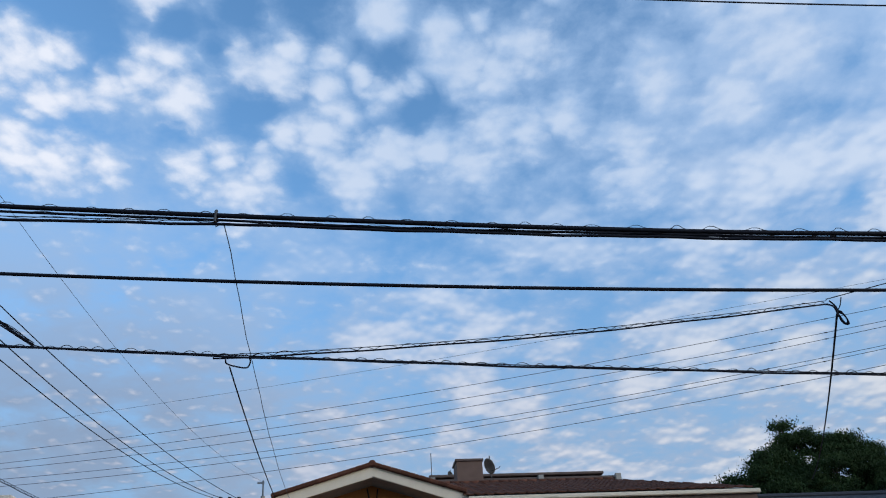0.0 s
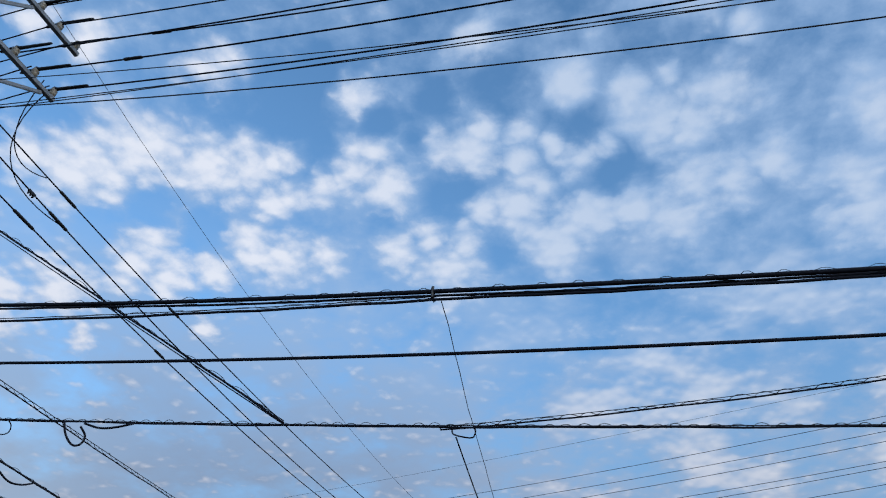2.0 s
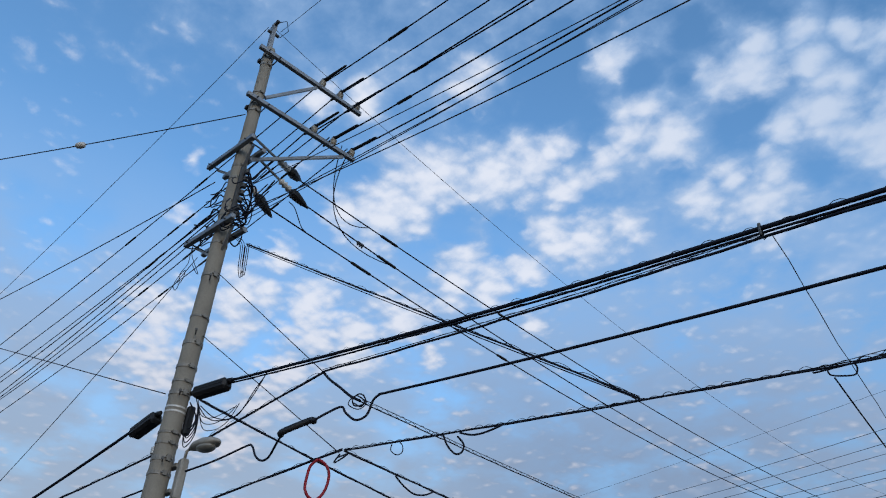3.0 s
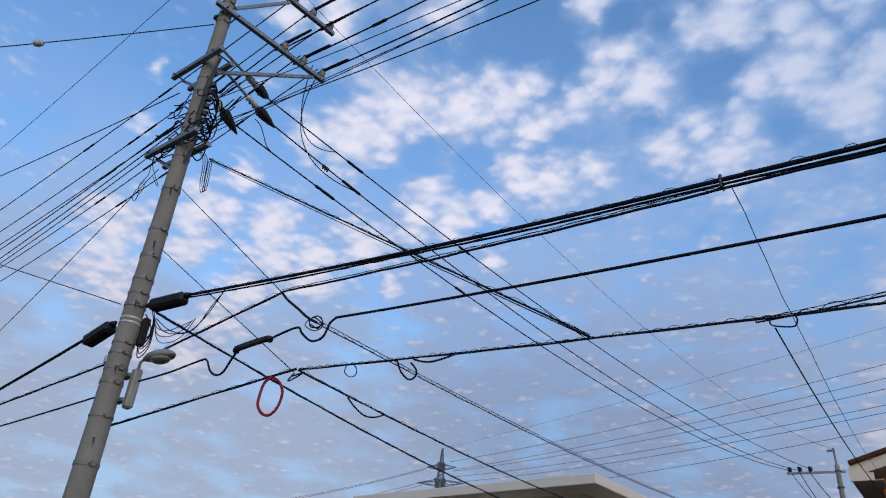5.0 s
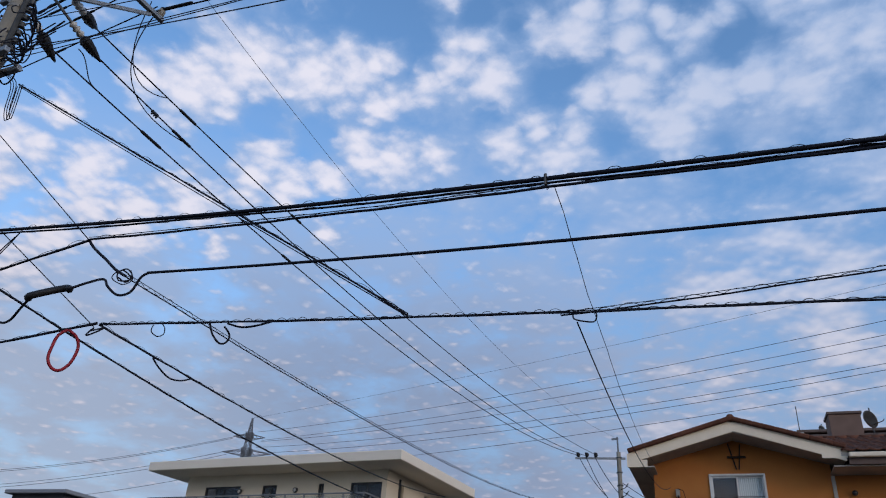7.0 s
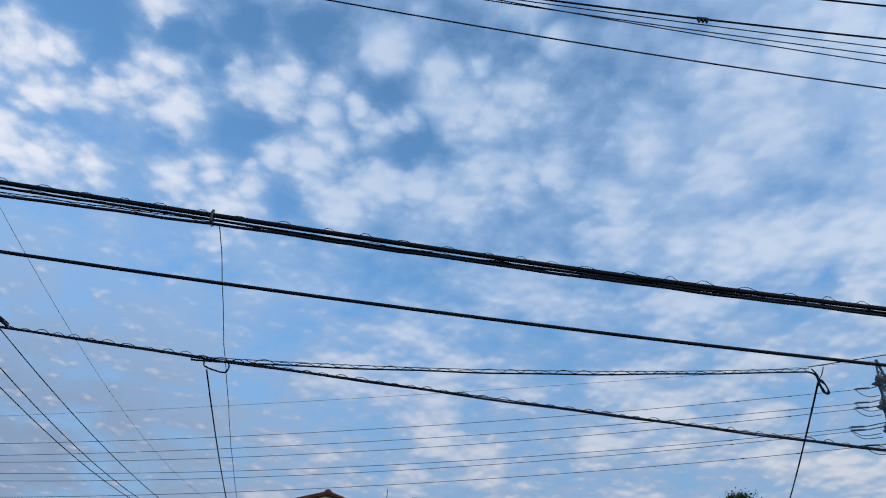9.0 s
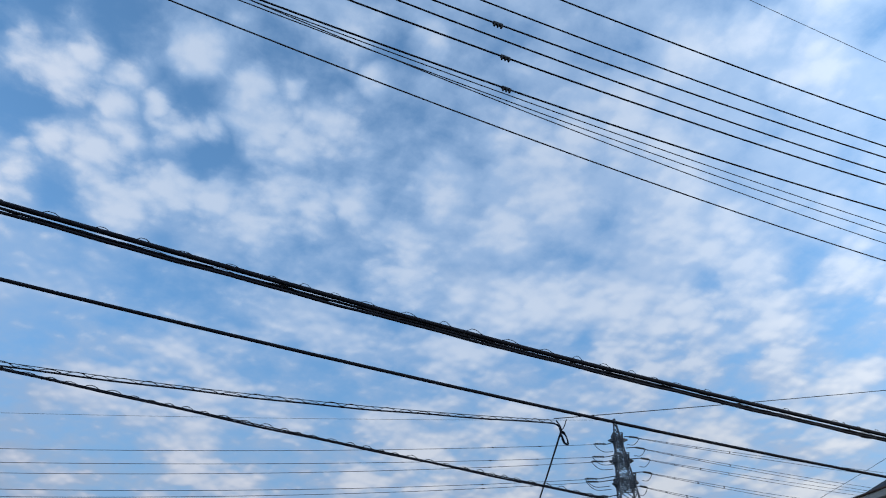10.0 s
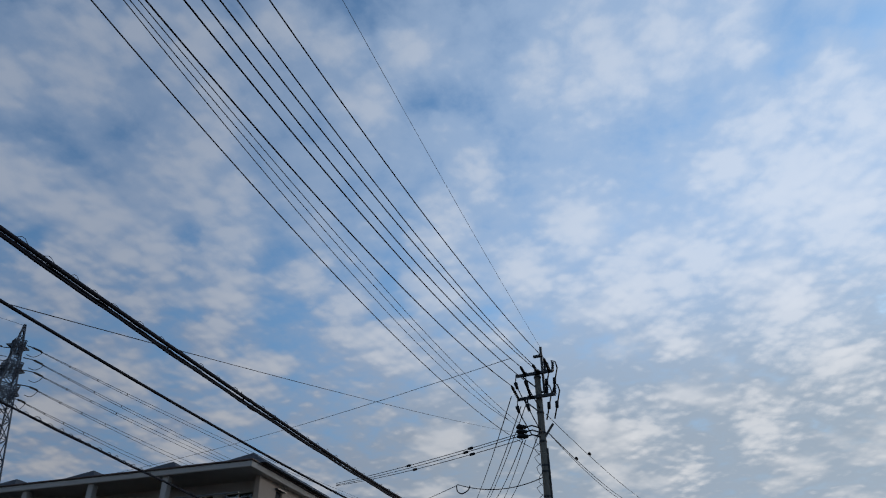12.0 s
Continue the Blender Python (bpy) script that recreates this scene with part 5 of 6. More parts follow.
for a, b, sag in (((-101.41, 116.13, 39.2), (57.99, 81.76, 41.36), 2.5), ((-100.87, 116.97, 37.68), (57.52, 81.94, 39.54), 2.33), ((-100.86, 116.84, 37.42), (57.3, 82.01, 38.88), 3.16),
                  ((-101.38, 116.2, 36.08), (56.42, 82.78, 36.67), 3.3), ((-101.36, 116.35, 34.98), (56.37, 82.56, 36.18), 3.42), ((-101.2, 116.74, 31.97), (57.19, 82.14, 34.16), 2.77)):
    wire("transmission_line", CONDUCTOR, a, b, sag, 0.034, LINE, group="transmission lines", n=60, sides=5)
    b = Vector(b)
    d = (Vector(a) - b).normalized()
    bm = bmesh.new()
    for k in range(7):
        q = b + d * (0.3 + 0.22 * k)
        tube(bm, [q, q + d * 0.1], 0.13, 8)
    tube(bm, [b, b + d * 2.0], 0.05, 5)
    root = Vector((T2[0], T2[1], b.z + 0.1))
    out = (b - root)
    bar(bm, b, root + out.normalized() * 0.9, 0.09, 0.09)
    tube(bm, smooth_line([b + d * 2.0, b + d * 1.4 - Vector((0, 0, 0.75)), b + d * 0.5 - Vector((0, 0, 1.15)), b - out * 0.4 - Vector((0, 0, 1.2))]), 0.045, 5)
    tagged(new("insulator_string", finish("insulator_string", bm, DARK_STEEL)), "dark insulator string tied to a tower", "insulator string", "insulator strings")
    for q0 in (0.06, 0.1):
        q = on_span(a, b, sag, 1 - q0)
        tagged(new("line_damper", finish("line_damper", tube(bmesh.new(), [q - d * 0.2, q, q + d * 0.2], [0.04, 0.08, 0.04], 6), DARK_STEEL)), "small damper on a transmission conductor", "line damper", "line dampers")
wire("earth_line", "faint thin earth wire between tower tops", (-102.58, 115.07, 41.81), (59.03, 80.66, 44.59), 1.32, 0.02, LINE, group="transmission lines", n=40, sides=5)
for a, b, sag in (((60.2, 79.9, 42.0), (167.48, 89.34, 48.13), 0.58), ((60.6, 79.4, 40.3), (163.79, 95.95, 46.79), 0.58), ((60.9, 79.1, 38.7), (160.83, 100.81, 48.46), 0.61),
                  ((60.9, 79.1, 36.8), (156.61, 107.24, 48.06), 0.62), ((60.3, 79.6, 35.0), (149.83, 116.5, 48.38), 0.64)):
    a, b = Vector(a), Vector(b)
    wire("transmission_line", CONDUCTOR, a, b, sag, 0.034, LINE, group="transmission lines", n=40, sides=5)
    wire("transmission_line", CONDUCTOR, a - Vector((0, 0, 0.05)), b - Vector((0, 0, 0.5)), sag + 0.35, 0.034, LINE, group="transmission lines", n=40, sides=5)
    d = (b - a).normalized()
    for k in (7.0, 12.5, 19.0):
        q = on_span(a, b, sag, k / (b - a).length)
        tagged(new("line_spacer", finish("line_spacer", box(bmesh.new(), q - Vector((0.06, 0.06, 0.24)), q + Vector((0.06, 0.06, 0.04)), 0.02), DARK_STEEL)), "small dark spacer between paired conductors", "line spacer", "line spacers")
    bm = tube(bmesh.new(), [a, a + d * 2.0], 0.05, 5)
    root = Vector((T2[0], T2[1], a.z + 0.1))
    bar(bm, a, root + (a - root).normalized() * 0.9, 0.09, 0.09)
    for k in range(7):
        tube(bm, [a + d * (0.3 + 0.22 * k), a + d * (0.4 + 0.22 * k)], 0.13, 8)
    tagged(new("insulator_string", finish("insulator_string", bm, DARK_STEEL)), "dark insulator string tied to a tower", "insulator string", "insulator strings")
    m = a + d * 2.0
    bm = tube(bmesh.new(), smooth_line([m, m.lerp(a, 0.25) - Vector((0, 0, 0.65)), m.lerp(a, 0.65) - Vector((0, 0, 1.15)), a - Vector((0.3, 0, 1.2))]), 0.045, 5)
    tagged(new("jumper_loop", finish("jumper_loop", bm, LINE, True)), "slack jumper loop hanging at a tower arm", "jumper loop", "jumper loops")
for dz, dx in ((38.0, -2.6), (37.6, -3.2), (34.8, -4.6), (34.3, -4.0), (31.0, -4.0)):
    a = Vector((T1[0] + dx * 0.9, T1[1] + dx * 0.42, dz))
    wire("transmission_line", "thin dark transmission conductor leaving a far tower", a, a + Vector((-110, -42, -9)), 5.0, 0.04, LINE, group="transmission lines", n=30, sides=5)


# ---- the orange house ----
H = pose(-1.82, 19.0, 0, 0, 0, 7.0)
house = empty("orange_house", H, "orange rendered house with brown tiled roof and white fascia", "house")


def sheet_wall(xs, zs, holes, y0, y1, turn=False):
    """One welded wall on a grid of lines, with the cells in holes left open."""
    bm = bmesh.new()
    vs = {}

    def vert(i, k, y):
        if (i, k, y) not in vs:
            vs[i, k, y] = bm.verts.new((y, xs[i], zs[k]) if turn else (xs[i], y, zs[k]))
        return vs[i, k, y]
    cells = {(i, k) for i in range(len(xs) - 1) for k in range(len(zs) - 1)} - set(holes)
    for i, k in sorted(cells):
        for y in (y0, y1):
            bm.faces.new((vert(i, k, y), vert(i + 1, k, y), vert(i + 1, k + 1, y), vert(i, k + 1, y)))
        for (di, dk), (a, b) in (((-1, 0), ((0, 0), (0, 1))), ((1, 0), ((1, 0), (1, 1))), ((0, -1), ((0, 0), (1, 0))), ((0, 1), ((0, 1), (1, 1)))):
            if (i + di, k + dk) not in cells:
                bm.faces.new((vert(i + a[0], k + a[1], y0), vert(i + b[0], k + b[1], y0), vert(i + b[0], k + b[1], y1), vert(i + a[0], k + a[1], y1)))
    return bm


WL, WR, WY = -1.98, 2.12, 0.86
front = part("wall", sheet_wall([WL, -0.62, 0.62, WR], [0, 4.75, 5.95, 6.1], [(1, 1)], WY, WY + 0.2), ORANGE, house, "orange textured rendered wall")
part("gable_wall", prism(bmesh.new(), [(WL, 6.1), (WR, 6.1), (WR, 6.30), (0.05, 6.96), (WL, 6.32)], (1, 0, 0), (0, 0, 1), (0, WY + 0.2, 0), 0.2), ORANGE, house)
part("wall", box(bmesh.new(), (WL, WY + 0.2, 0), (WL + 0.2, 8.0, 6.2)), ORANGE, house)
part("wall", box(bmesh.new(), (WR, WY + 0.12, 0), (9.8, WY + 0.3, 6.0)), ORANGE, house)
part("wall", box(bmesh.new(), (9.6, WY + 0.3, 0), (9.8, 8.0, 6.1)), ORANGE, house)
part("wall", box(bmesh.new(), (WL, 7.8, 0), (9.8, 8.0, 6.2)), ORANGE, house)


def slope(name, pts, thick, material, label=""):
    """A roof plane: four corners, thickened downwards."""
    bm = bmesh.new()
    a = [bm.verts.new(Vector(p)) for p in pts]
    b = [bm.verts.new(Vector(p) - Vector((0, 0, thick))) for p in pts]
    bm.faces.new(a)
    bm.faces.new(list(reversed(b)))
    for i in range(len(a)):
        bm.faces.new((a[i], b[i], b[(i + 1) % len(a)], a[(i + 1) % len(a)]))
    return part(name, bm, material, house, label)


GR, GEL, GER = 7.10, 6.36, 6.36        # ridge and eaves of the gable roof
XL, XR, ME = -2.50, 2.38, 6.24
slope("roof_deck", [(XL, 0.04, GEL - 0.03), (0, 0.04, GR - 0.03), (0, 7.9, GR - 0.03), (XL, 7.9, GEL - 0.03)], 0.07, SOFFIT, "grey-brown soffit boards")
slope("roof_deck", [(0, 0.04, GR - 0.03), (XR, 0.04, GER - 0.03), (XR, 7.9, GER - 0.03), (0, 7.9, GR - 0.03)], 0.07, SOFFIT, "grey-brown soffit boards")
# sloping soffits flush with the barge boards
for xa, za, xb, zb in ((XL, GEL - 0.27, 0, GR - 0.30), (0, GR - 0.30, XR, GER - 0.27)):
    part("soffit", prism(bmesh.new(), [(xa, za), (xb, zb), (xb, zb + 0.03), (xa, za + 0.03)], (1, 0, 0), (0, 0, 1), (0, WY + 0.02, 0), WY - 0.03), SOFFIT, house, "grey-brown sloping soffit")
part("fascia_return", box(bmesh.new(), (XL - 0.03, -0.018, GEL - 0.37), (XL + 0.46, 0.035, GEL - 0.20)), WHITE, house, "white painted eaves board")
# white barge boards of the gable
for xa, za, xb, zb in ((XL, GEL, 0, GR), (0, GR, XR, GER)):
    bm = prism(bmesh.new(), [(xa, za - 0.28), (xb, zb - 0.31), (xb, zb - 0.035), (xa, za - 0.035)], (1, 0, 0), (0, 0, 1), (0, 0.04, 0), 0.05)
    part("fascia", bm, WHITE, house, "white painted barge board")
part("fascia_return", box(bmesh.new(), (XL - 0.03, -0.014, GEL - 0.27), (XL + 0.02, 7.9, GEL - 0.05)), WHITE, house, "white painted eaves board")
part("fascia_return", box(bmesh.new(), (XR - 0.5, -0.018, GER - 0.24), (XR + 0.03, -0.012, GER - 0.05)), WHITE, house, "white painted eaves board")
part("soffit", box(bmesh.new(), (XL, 0.04, GEL - 0.37), (WL + 0.1, 7.9, GEL - 0.34)), SOFFIT, house)
part("soffit", box(bmesh.new(), (WR - 0.02, 0.05, ME - 0.30), (10.0, WY + 0.2, ME - 0.275)), SOFFIT, house)
# ridge cap of half-round tiles
CAP_ME = finish("ridge_tile", tube(bmesh.new(), [(0, 0, 0), (0, 0.3, 0.015)], [0.10, 0.085], 12), TILE, True)
for k in range(27):
    c = new("ridge_tile", CAP_ME)
    c.parent, c.location = house, (0, -0.03 + k * 0.29, GR + 0.03)
# edge tiles down both verges
VERGE_ME = finish("verge_tile", box(bmesh.new(), (0, -0.06, -0.055), (0.27, 0.22, 0.055), 0.025), TILE)
for xa, za, xb, zb in ((0, GR, XL, GEL), (0, GR, XR, GER)):
    L = math.hypot(xb - xa, zb - za)
    n = int(L / 0.25) + 1
    ang = math.atan2(zb - za, abs(xb - xa))
    for k in range(n):
        q = k / n
        c = new("verge_tile", VERGE_ME)
        c.parent = house
        c.location = (xa + (xb - xa) * q, -0.04, za + (zb - za) * q + 0.02)
        c.rotation_euler = (0, -ang if xb > xa else math.pi + ang, 0) if xb > xa else (0, 0, 0)
        if xb < xa:
            c.location = (xa + (xb - xa) * (q + 1 / n), -0.04, za + (zb - za) * (q + 1 / n) + 0.02)
            c.rotation_euler = (0, ang, 0)
# main roof to the east: slope facing the street, gutter and hip
RZ, RY, XE = 7.64, 4.3, 10.15
slope("roof_deck", [(XR - 0.1, -0.02, ME), (XE, -0.02, ME), (XE - 2.4, RY, RZ), (0.3, RY, RZ)], 0.08, SOFFIT)
slope("roof_deck", [(XE - 2.4, RY, RZ), (XE, 8.3, ME), (0.0, 8.3, ME), (0.3, RY, RZ)], 0.08, SOFFIT)
slope("roof_deck", [(XE, -0.02, ME), (XE, 8.3, ME), (XE - 2.4, RY, RZ)], 0.08, TILE)
gut = bmesh.new()
box(gut, (XR + 0.04, -0.15, ME - 0.13), (XE + 0.08, -0.04, ME - 0.02), 0.02)
part("gutter", gut, WHITE, house, "white rain gutter")
part("fascia", box(bmesh.new(), (XR + 0.04, -0.03, ME - 0.27), (XE, 0.02, ME - 0.01)), BROWN_TRIM, house, "brown eaves board")
part("fascia", box(bmesh.new(), (XE - 0.02, 0.03, ME - 0.25), (XE + 0.03, 8.2, ME - 0.02)), BROWN_TRIM, house)
RIDGE_ME = finish("ridge_tile", tube(bmesh.new(), [(0, 0, 0), (0.32, 0, 0.012)], [0.10, 0.088], 12), TILE, True)
for k in range(24):
    c = new("ridge_tile", RIDGE_ME)
    c.parent, c.location = house, (0.35 + k * 0.31, RY, RZ + 0.03)


def roof_tile_mesh():
    """One curved clay tile, 0.27 wide, 0.33 long, with a rolled edge."""
    bm = bmesh.new()
    prof = [(0.0, 0.0), (0.05, 0.035), (0.10, 0.01), (0.2, 0.0), (0.27, 0.005)]
    rows_ = []
    for y, z in ((0.0, 0.0), (0.36, -0.012)):
        rows_.append([bm.verts.new((x, y, zz + z + 0.03)) for x, zz in prof])
    low = [bm.verts.new((x, 0.0, zz)) for x, zz in prof]
    for i in range(4):
        bm.faces.new((rows_[0][i], rows_[0][i + 1], rows_[1][i + 1], rows_[1][i]))
        bm.faces.new((low[i], low[i + 1], rows_[0][i + 1], rows_[0][i]))
    return finish("roof_tile", bm, TILE)


TILE_ME = roof_tile_mesh()
pitch = math.atan2(RZ - ME, RY)
rows_n, cols_n = 13, 29
for j in range(rows_n):
    for i in range(cols_n):
        x = XR - 0.1 + i * 0.268
        if x > XE - 0.2 - 2.4 * j / rows_n:
            continue
        c = new("roof_tile", TILE_ME)
        c.parent = house
        c.location = (x, -0.1 + j * 0.335 * math.cos(pitch), ME + 0.01 + j * 0.335 * math.sin(pitch) + RNG.uniform(0, 0.008))
        c.rotation_euler = (pitch, 0, RNG.uniform(-0.012, 0.012))


def sliding_window(parent, x0, x1, z0, z1, y, frame_mat, curtain, rails=True):
    w = part("window", box(bmesh.new(), (x0 - 0.05, y - 0.03, z1), (x1 + 0.05, y + 0.1, z1 + 0.05), 0.008), frame_mat, parent, "sliding window with two panes")
    bm = bmesh.new()
    box(bm, (x0 - 0.05, y - 0.03, z0 - 0.05), (x0, y + 0.1, z1))
    box(bm, (x1, y - 0.03, z0 - 0.05), (x1 + 0.05, y + 0.1, z1))
    box(bm, (x0 - 0.05, y - 0.04, z0 - 0.06), (x1 + 0.05, y + 0.1, z0))
    part("frame", bm, frame_mat, w)
    xm = (x0 + x1) / 2
    for k, (a, b) in enumerate(((x0, xm + 0.02), (xm - 0.02, x1))):
        yy = y + 0.02 + 0.03 * k
        bm = bmesh.new()
        for lo, hi in (((a, yy, z0), (a + 0.035, yy + 0.025, z1)), ((b - 0.035, yy, z0), (b, yy + 0.025, z1)), ((a + 0.035, yy, z0), (b - 0.035, yy + 0.025, z0 + 0.04)), ((a + 0.035, yy, z1 - 0.04), (b - 0.035, yy + 0.025, z1))):
            box(bm, lo, hi)
        part("sash", bm, frame_mat, w)
        g = part("pane", box(bmesh.new(), (a + 0.035, yy + 0.01, z0 + 0.04), (b - 0.035, yy + 0.014, z1 - 0.04)), PANE, w, "clear glass pane")
        g.visible_shadow = False
    bm = bmesh.new()
    n = 26
    if curtain:
        xs = [(x0 + x1) / 2 + (x1 - x0) / 2 * i / n for i in range(n + 1)]
        for i in range(n):
            ya, yb = y + 0.088 + 0.015 * (i % 2), y + 0.088 + 0.015 * ((i + 1) % 2)
            v = [bm.verts.new(q) for q in ((xs[i], ya, z0), (xs[i + 1], yb, z0), (xs[i + 1], yb, z1), (xs[i], ya, z1))]
            bm.faces.new(v)
        part("curtain", bm, CURTAIN, w, "pale drawn curtain")
        bm = bmesh.new()
    box(bm, (x0 - 0.3, y + 0.9, z0 - 0.3), (x1 + 0.3, y + 0.95, z1 + 0.3))
    part("room_back", bm, ROOM, w)
    return w


win = sliding_window(house, -0.60, 0.60, 4.78, 5.93, WY - 0.01, FRAME, True)
bm = bmesh.new()
for z in (5.25, 5.42):
    tube(bm, [(-0.58, WY - 0.06, z), (0.58, WY - 0.06, z)], 0.012, 6)
part("guard_rail", bm, IRON, win, "thin dark guard rails")
# iron ornament over the window
bm = bmesh.new()
bar(bm, (-0.12, WY - 0.03, 6.72), (0.02, WY - 0.03, 6.08), 0.03, 0.03)
bar(bm, (0.16, WY - 0.03, 6.70), (0.08, WY - 0.03, 6.08), 0.03, 0.03)
bar(bm, (-0.17, WY - 0.045, 6.38), (0.27, WY - 0.045, 6.38), 0.03, 0.05)
bar(bm, (0.0, WY - 0.04, 6.38), (0.0, WY - 0.01, 6.38), 0.03, 0.03)
part("iron_ornament", bm, IRON, house, "dark wrought-iron wall ornament")
part("corner_trim", box(bmesh.new(), (WR - 0.03, WY - 0.04, 0), (WR + 0.05, WY + 0.12, 5.9)), SOFFIT, house, "pale downpipe at the corner")
meter = empty("service_bracket", H @ pose(-1.42, WY - 0.06, 5.52), "small grey service bracket with looped cable on the wall", "service bracket")
part("body", box(bmesh.new(), (-0.05, -0.03, -0.09), (0.05, 0.06, 0.09), 0.012), LAMP_GREY, meter)
b = tube(bmesh.new(), [(0.0, -0.03, 0.1), (0.13, -0.03, 0.05), (0.17, -0.03, -0.12), (0.1, -0.03, -0.24), (0.02, -0.03, -0.2), (0.0, -0.03, -0.06)], 0.009, 6)
part("cable_loop", b, SHEATH, meter, "", True)
spot = empty("wall_lamp", H @ pose(2.55, WY + 0.06, 5.52), "small dark round wall lamp", "wall lamp")
bm = bmesh.new()
bmesh.ops.create_uvsphere(bm, u_segments=12, v_segments=8, radius=0.065)
part("globe", bm, DARK_FRAME, spot, "", True)
part("mount", tube(bmesh.new(), [(0, 0.05, 0), (0, 0.08, 0)], 0.05, 10), DARK_FRAME, spot)
chim = empty("chimney", H @ pose(3.21, 4.84, 0), "brown clad chimney with a metal cap", "chimney")
part("chimney_body", box(bmesh.new(), (-0.42, -0.4, 6.6), (0.42, 0.4, 8.42), 0.01), CHIMNEY, chim)
part("cap", box(bmesh.new(), (-0.46, -0.44, 8.42), (0.46, 0.44, 8.50), 0.015), BROWN_TRIM, chim, "brown metal cap")


def dish(m, size, label):
    d = empty("satellite_dish", m, label, "satellite dish", "satellite dishes")
    bm = bmesh.new()
    rings = []
    for i in range(6):
        r = size * i / 5
        rings.append([bm.verts.new((r * 0.85 * math.cos(k * math.tau / 20), 0.35 * (r ** 2) / size, r * math.sin(k * math.tau / 20))) for k in range(20)] if i else [bm.verts.new((0, 0, 0))])
    for k in range(20):
        bm.faces.new((rings[0][0], rings[1][k], rings[1][(k + 1) % 20]))
        for i in range(1, 5):
            bm.faces.new((rings[i][k], rings[i + 1][k], rings[i + 1][(k + 1) % 20], rings[i][(k + 1) % 20]))
    ext = bmesh.ops.extrude_face_region(bm, geom=list(bm.faces))
    for v in ext["geom"]:
        if isinstance(v, bmesh.types.BMVert):
            v.co.y -= 0.02
    r = part("reflector", bm, LAMP_GREY, d, "grey dish reflector", True)
    r.rotation_euler = (radians(-25), 0, radians(122))
    part("mast", tube(bmesh.new(), [(-0.02, 0.1, -0.75), (-0.02, 0.1, size * 1.3)], 0.018, 8), DARK_STEEL, d)
    part("feed_arm", tube(bmesh.new(), [(0.0, 0, -size * 0.7), (0.22, -0.15, -size * 0.5), (0.26, -0.18, -size * 0.3)], 0.012, 6), DARK_STEEL, d)
    part("foot", tube(bmesh.new(), [(-0.15, 0, -0.75), (0, 0.05, -0.35), (0.18, 0, -0.75)], 0.015, 6), DARK_STEEL, d)
    return d


dish(H @ pose(3.97, 4.75, 8.36), 0.26, "grey satellite dish on a mast beside the chimney")

# ---- flat-roofed building behind the house ----
rear = empty("rear_building", H @ pose(0, 6.6, 0), "brown flat-roofed building rising behind the tiled roof", "building")
part("wall", box(bmesh.new(), (2.4, 1.6, 0), (9.2, 9, 8.3)), CHIMNEY, rear)
part("roof_slab", box(bmesh.new(), (2.2, 0.9, 8.74), (8.65, 9.3, 8.84), 0.02), BROWN_TRIM, rear, "brown layered roof edge")
part("roof_slab", box(bmesh.new(), (2.3, 0.85, 8.56), (9.25, 9.2, 8.66), 0.02), BROWN_TRIM, rear, "brown layered roof edge")
part("roof_slab", box(bmesh.new(), (1.8, 0.8, 8.32), (10.1, 9.1, 8.46), 0.02), BROWN_TRIM, rear, "brown layered roof edge")
part("fascia", box(bmesh.new(), (2.4, 1.2, 8.46), (8.5, 8.9, 8.74)), GREY_ROOF, rear)
for x in (2.2, 6.15, 9.05):
    part("roof_post", box(bmesh.new(), (x, 0.78, 8.3), (x + 0.2, 0.95, 8.72), 0.01), SOFFIT, rear)
dish(H @ pose(3.1, 8.3, 9.05), 0.15, "small grey satellite dish on a far roof")
bm = tube(bmesh.new(), [(0, 0, 8.2), (0, 0, 9.9)], 0.015, 6)
mast = tagged(new("antenna_mast", finish("antenna_mast", bm, DARK_STEEL)), "thin dark antenna mast on a roof", "antenna")
mast.matrix_world = H @ pose(2.3, 7.6, -0.25)

# ---- white flat-roofed house on the side street ----
FH = pose(-13.80, 22.96, 0, 0, 0, 2.2)
white = empty("flat_roofed_house", FH, "cream two-storey house with a broad flat roof and balcony", "house")
FZ = 7.99
part("roof_slab", box(bmesh.new(), (-11.35, 0, FZ - 0.36), (0.48, 7.0, FZ), 0.02), CREAM_TRIM, white, "broad cream roof slab")
WX0, WX1, WYF = -10.3, -0.75, 1.35
opens = [(-9.3, -7.5, 2.15), (-6.4, -5.7, 2.1), (-3.75, -3.5, 2.2), (-2.3, -0.95, 2.2)]
xs = [WX0] + [q for a, b, h in opens for q in (a, b)] + [WX1]
part("wall", sheet_wall(xs, [0, 5.0, 7.18, FZ - 0.36], [(1, 1), (3, 1), (5, 1), (7, 1)], WYF, WYF + 0.2), CREAM, white, "cream rendered front wall")
for a, b, h in opens:
    sliding_window(white, a + 0.03, b - 0.03, 5.03, 7.15, WYF + 0.06, DARK_FRAME, False)
part("wall", box(bmesh.new(), (WX0, WYF + 0.2, 0), (WX0 + 0.2, 6.4, FZ - 0.36)), CREAM, white)
ys = [WYF + 0.2, 2.3, 2.75, 4.6, 5.05, 6.4]
part("wall", sheet_wall(ys, [0, 5.2, 7.3, FZ - 0.36], [(1, 1), (3, 1)], WX1 - 0.2, WX1, True), CREAM, white, "cream rendered side wall")
for a, b in ((1, 2), (3, 4)):
    g = part("side_window", box(bmesh.new(), (WX1 - 0.1, ys[a], 5.2), (WX1 - 0.09, ys[b], 7.3)), PANE, white, "tall narrow window")
    part("side_blind", box(bmesh.new(), (WX1 - 0.18, ys[a], 5.2), (WX1 - 0.15, ys[b], 7.3)), BROWN_TRIM, white)
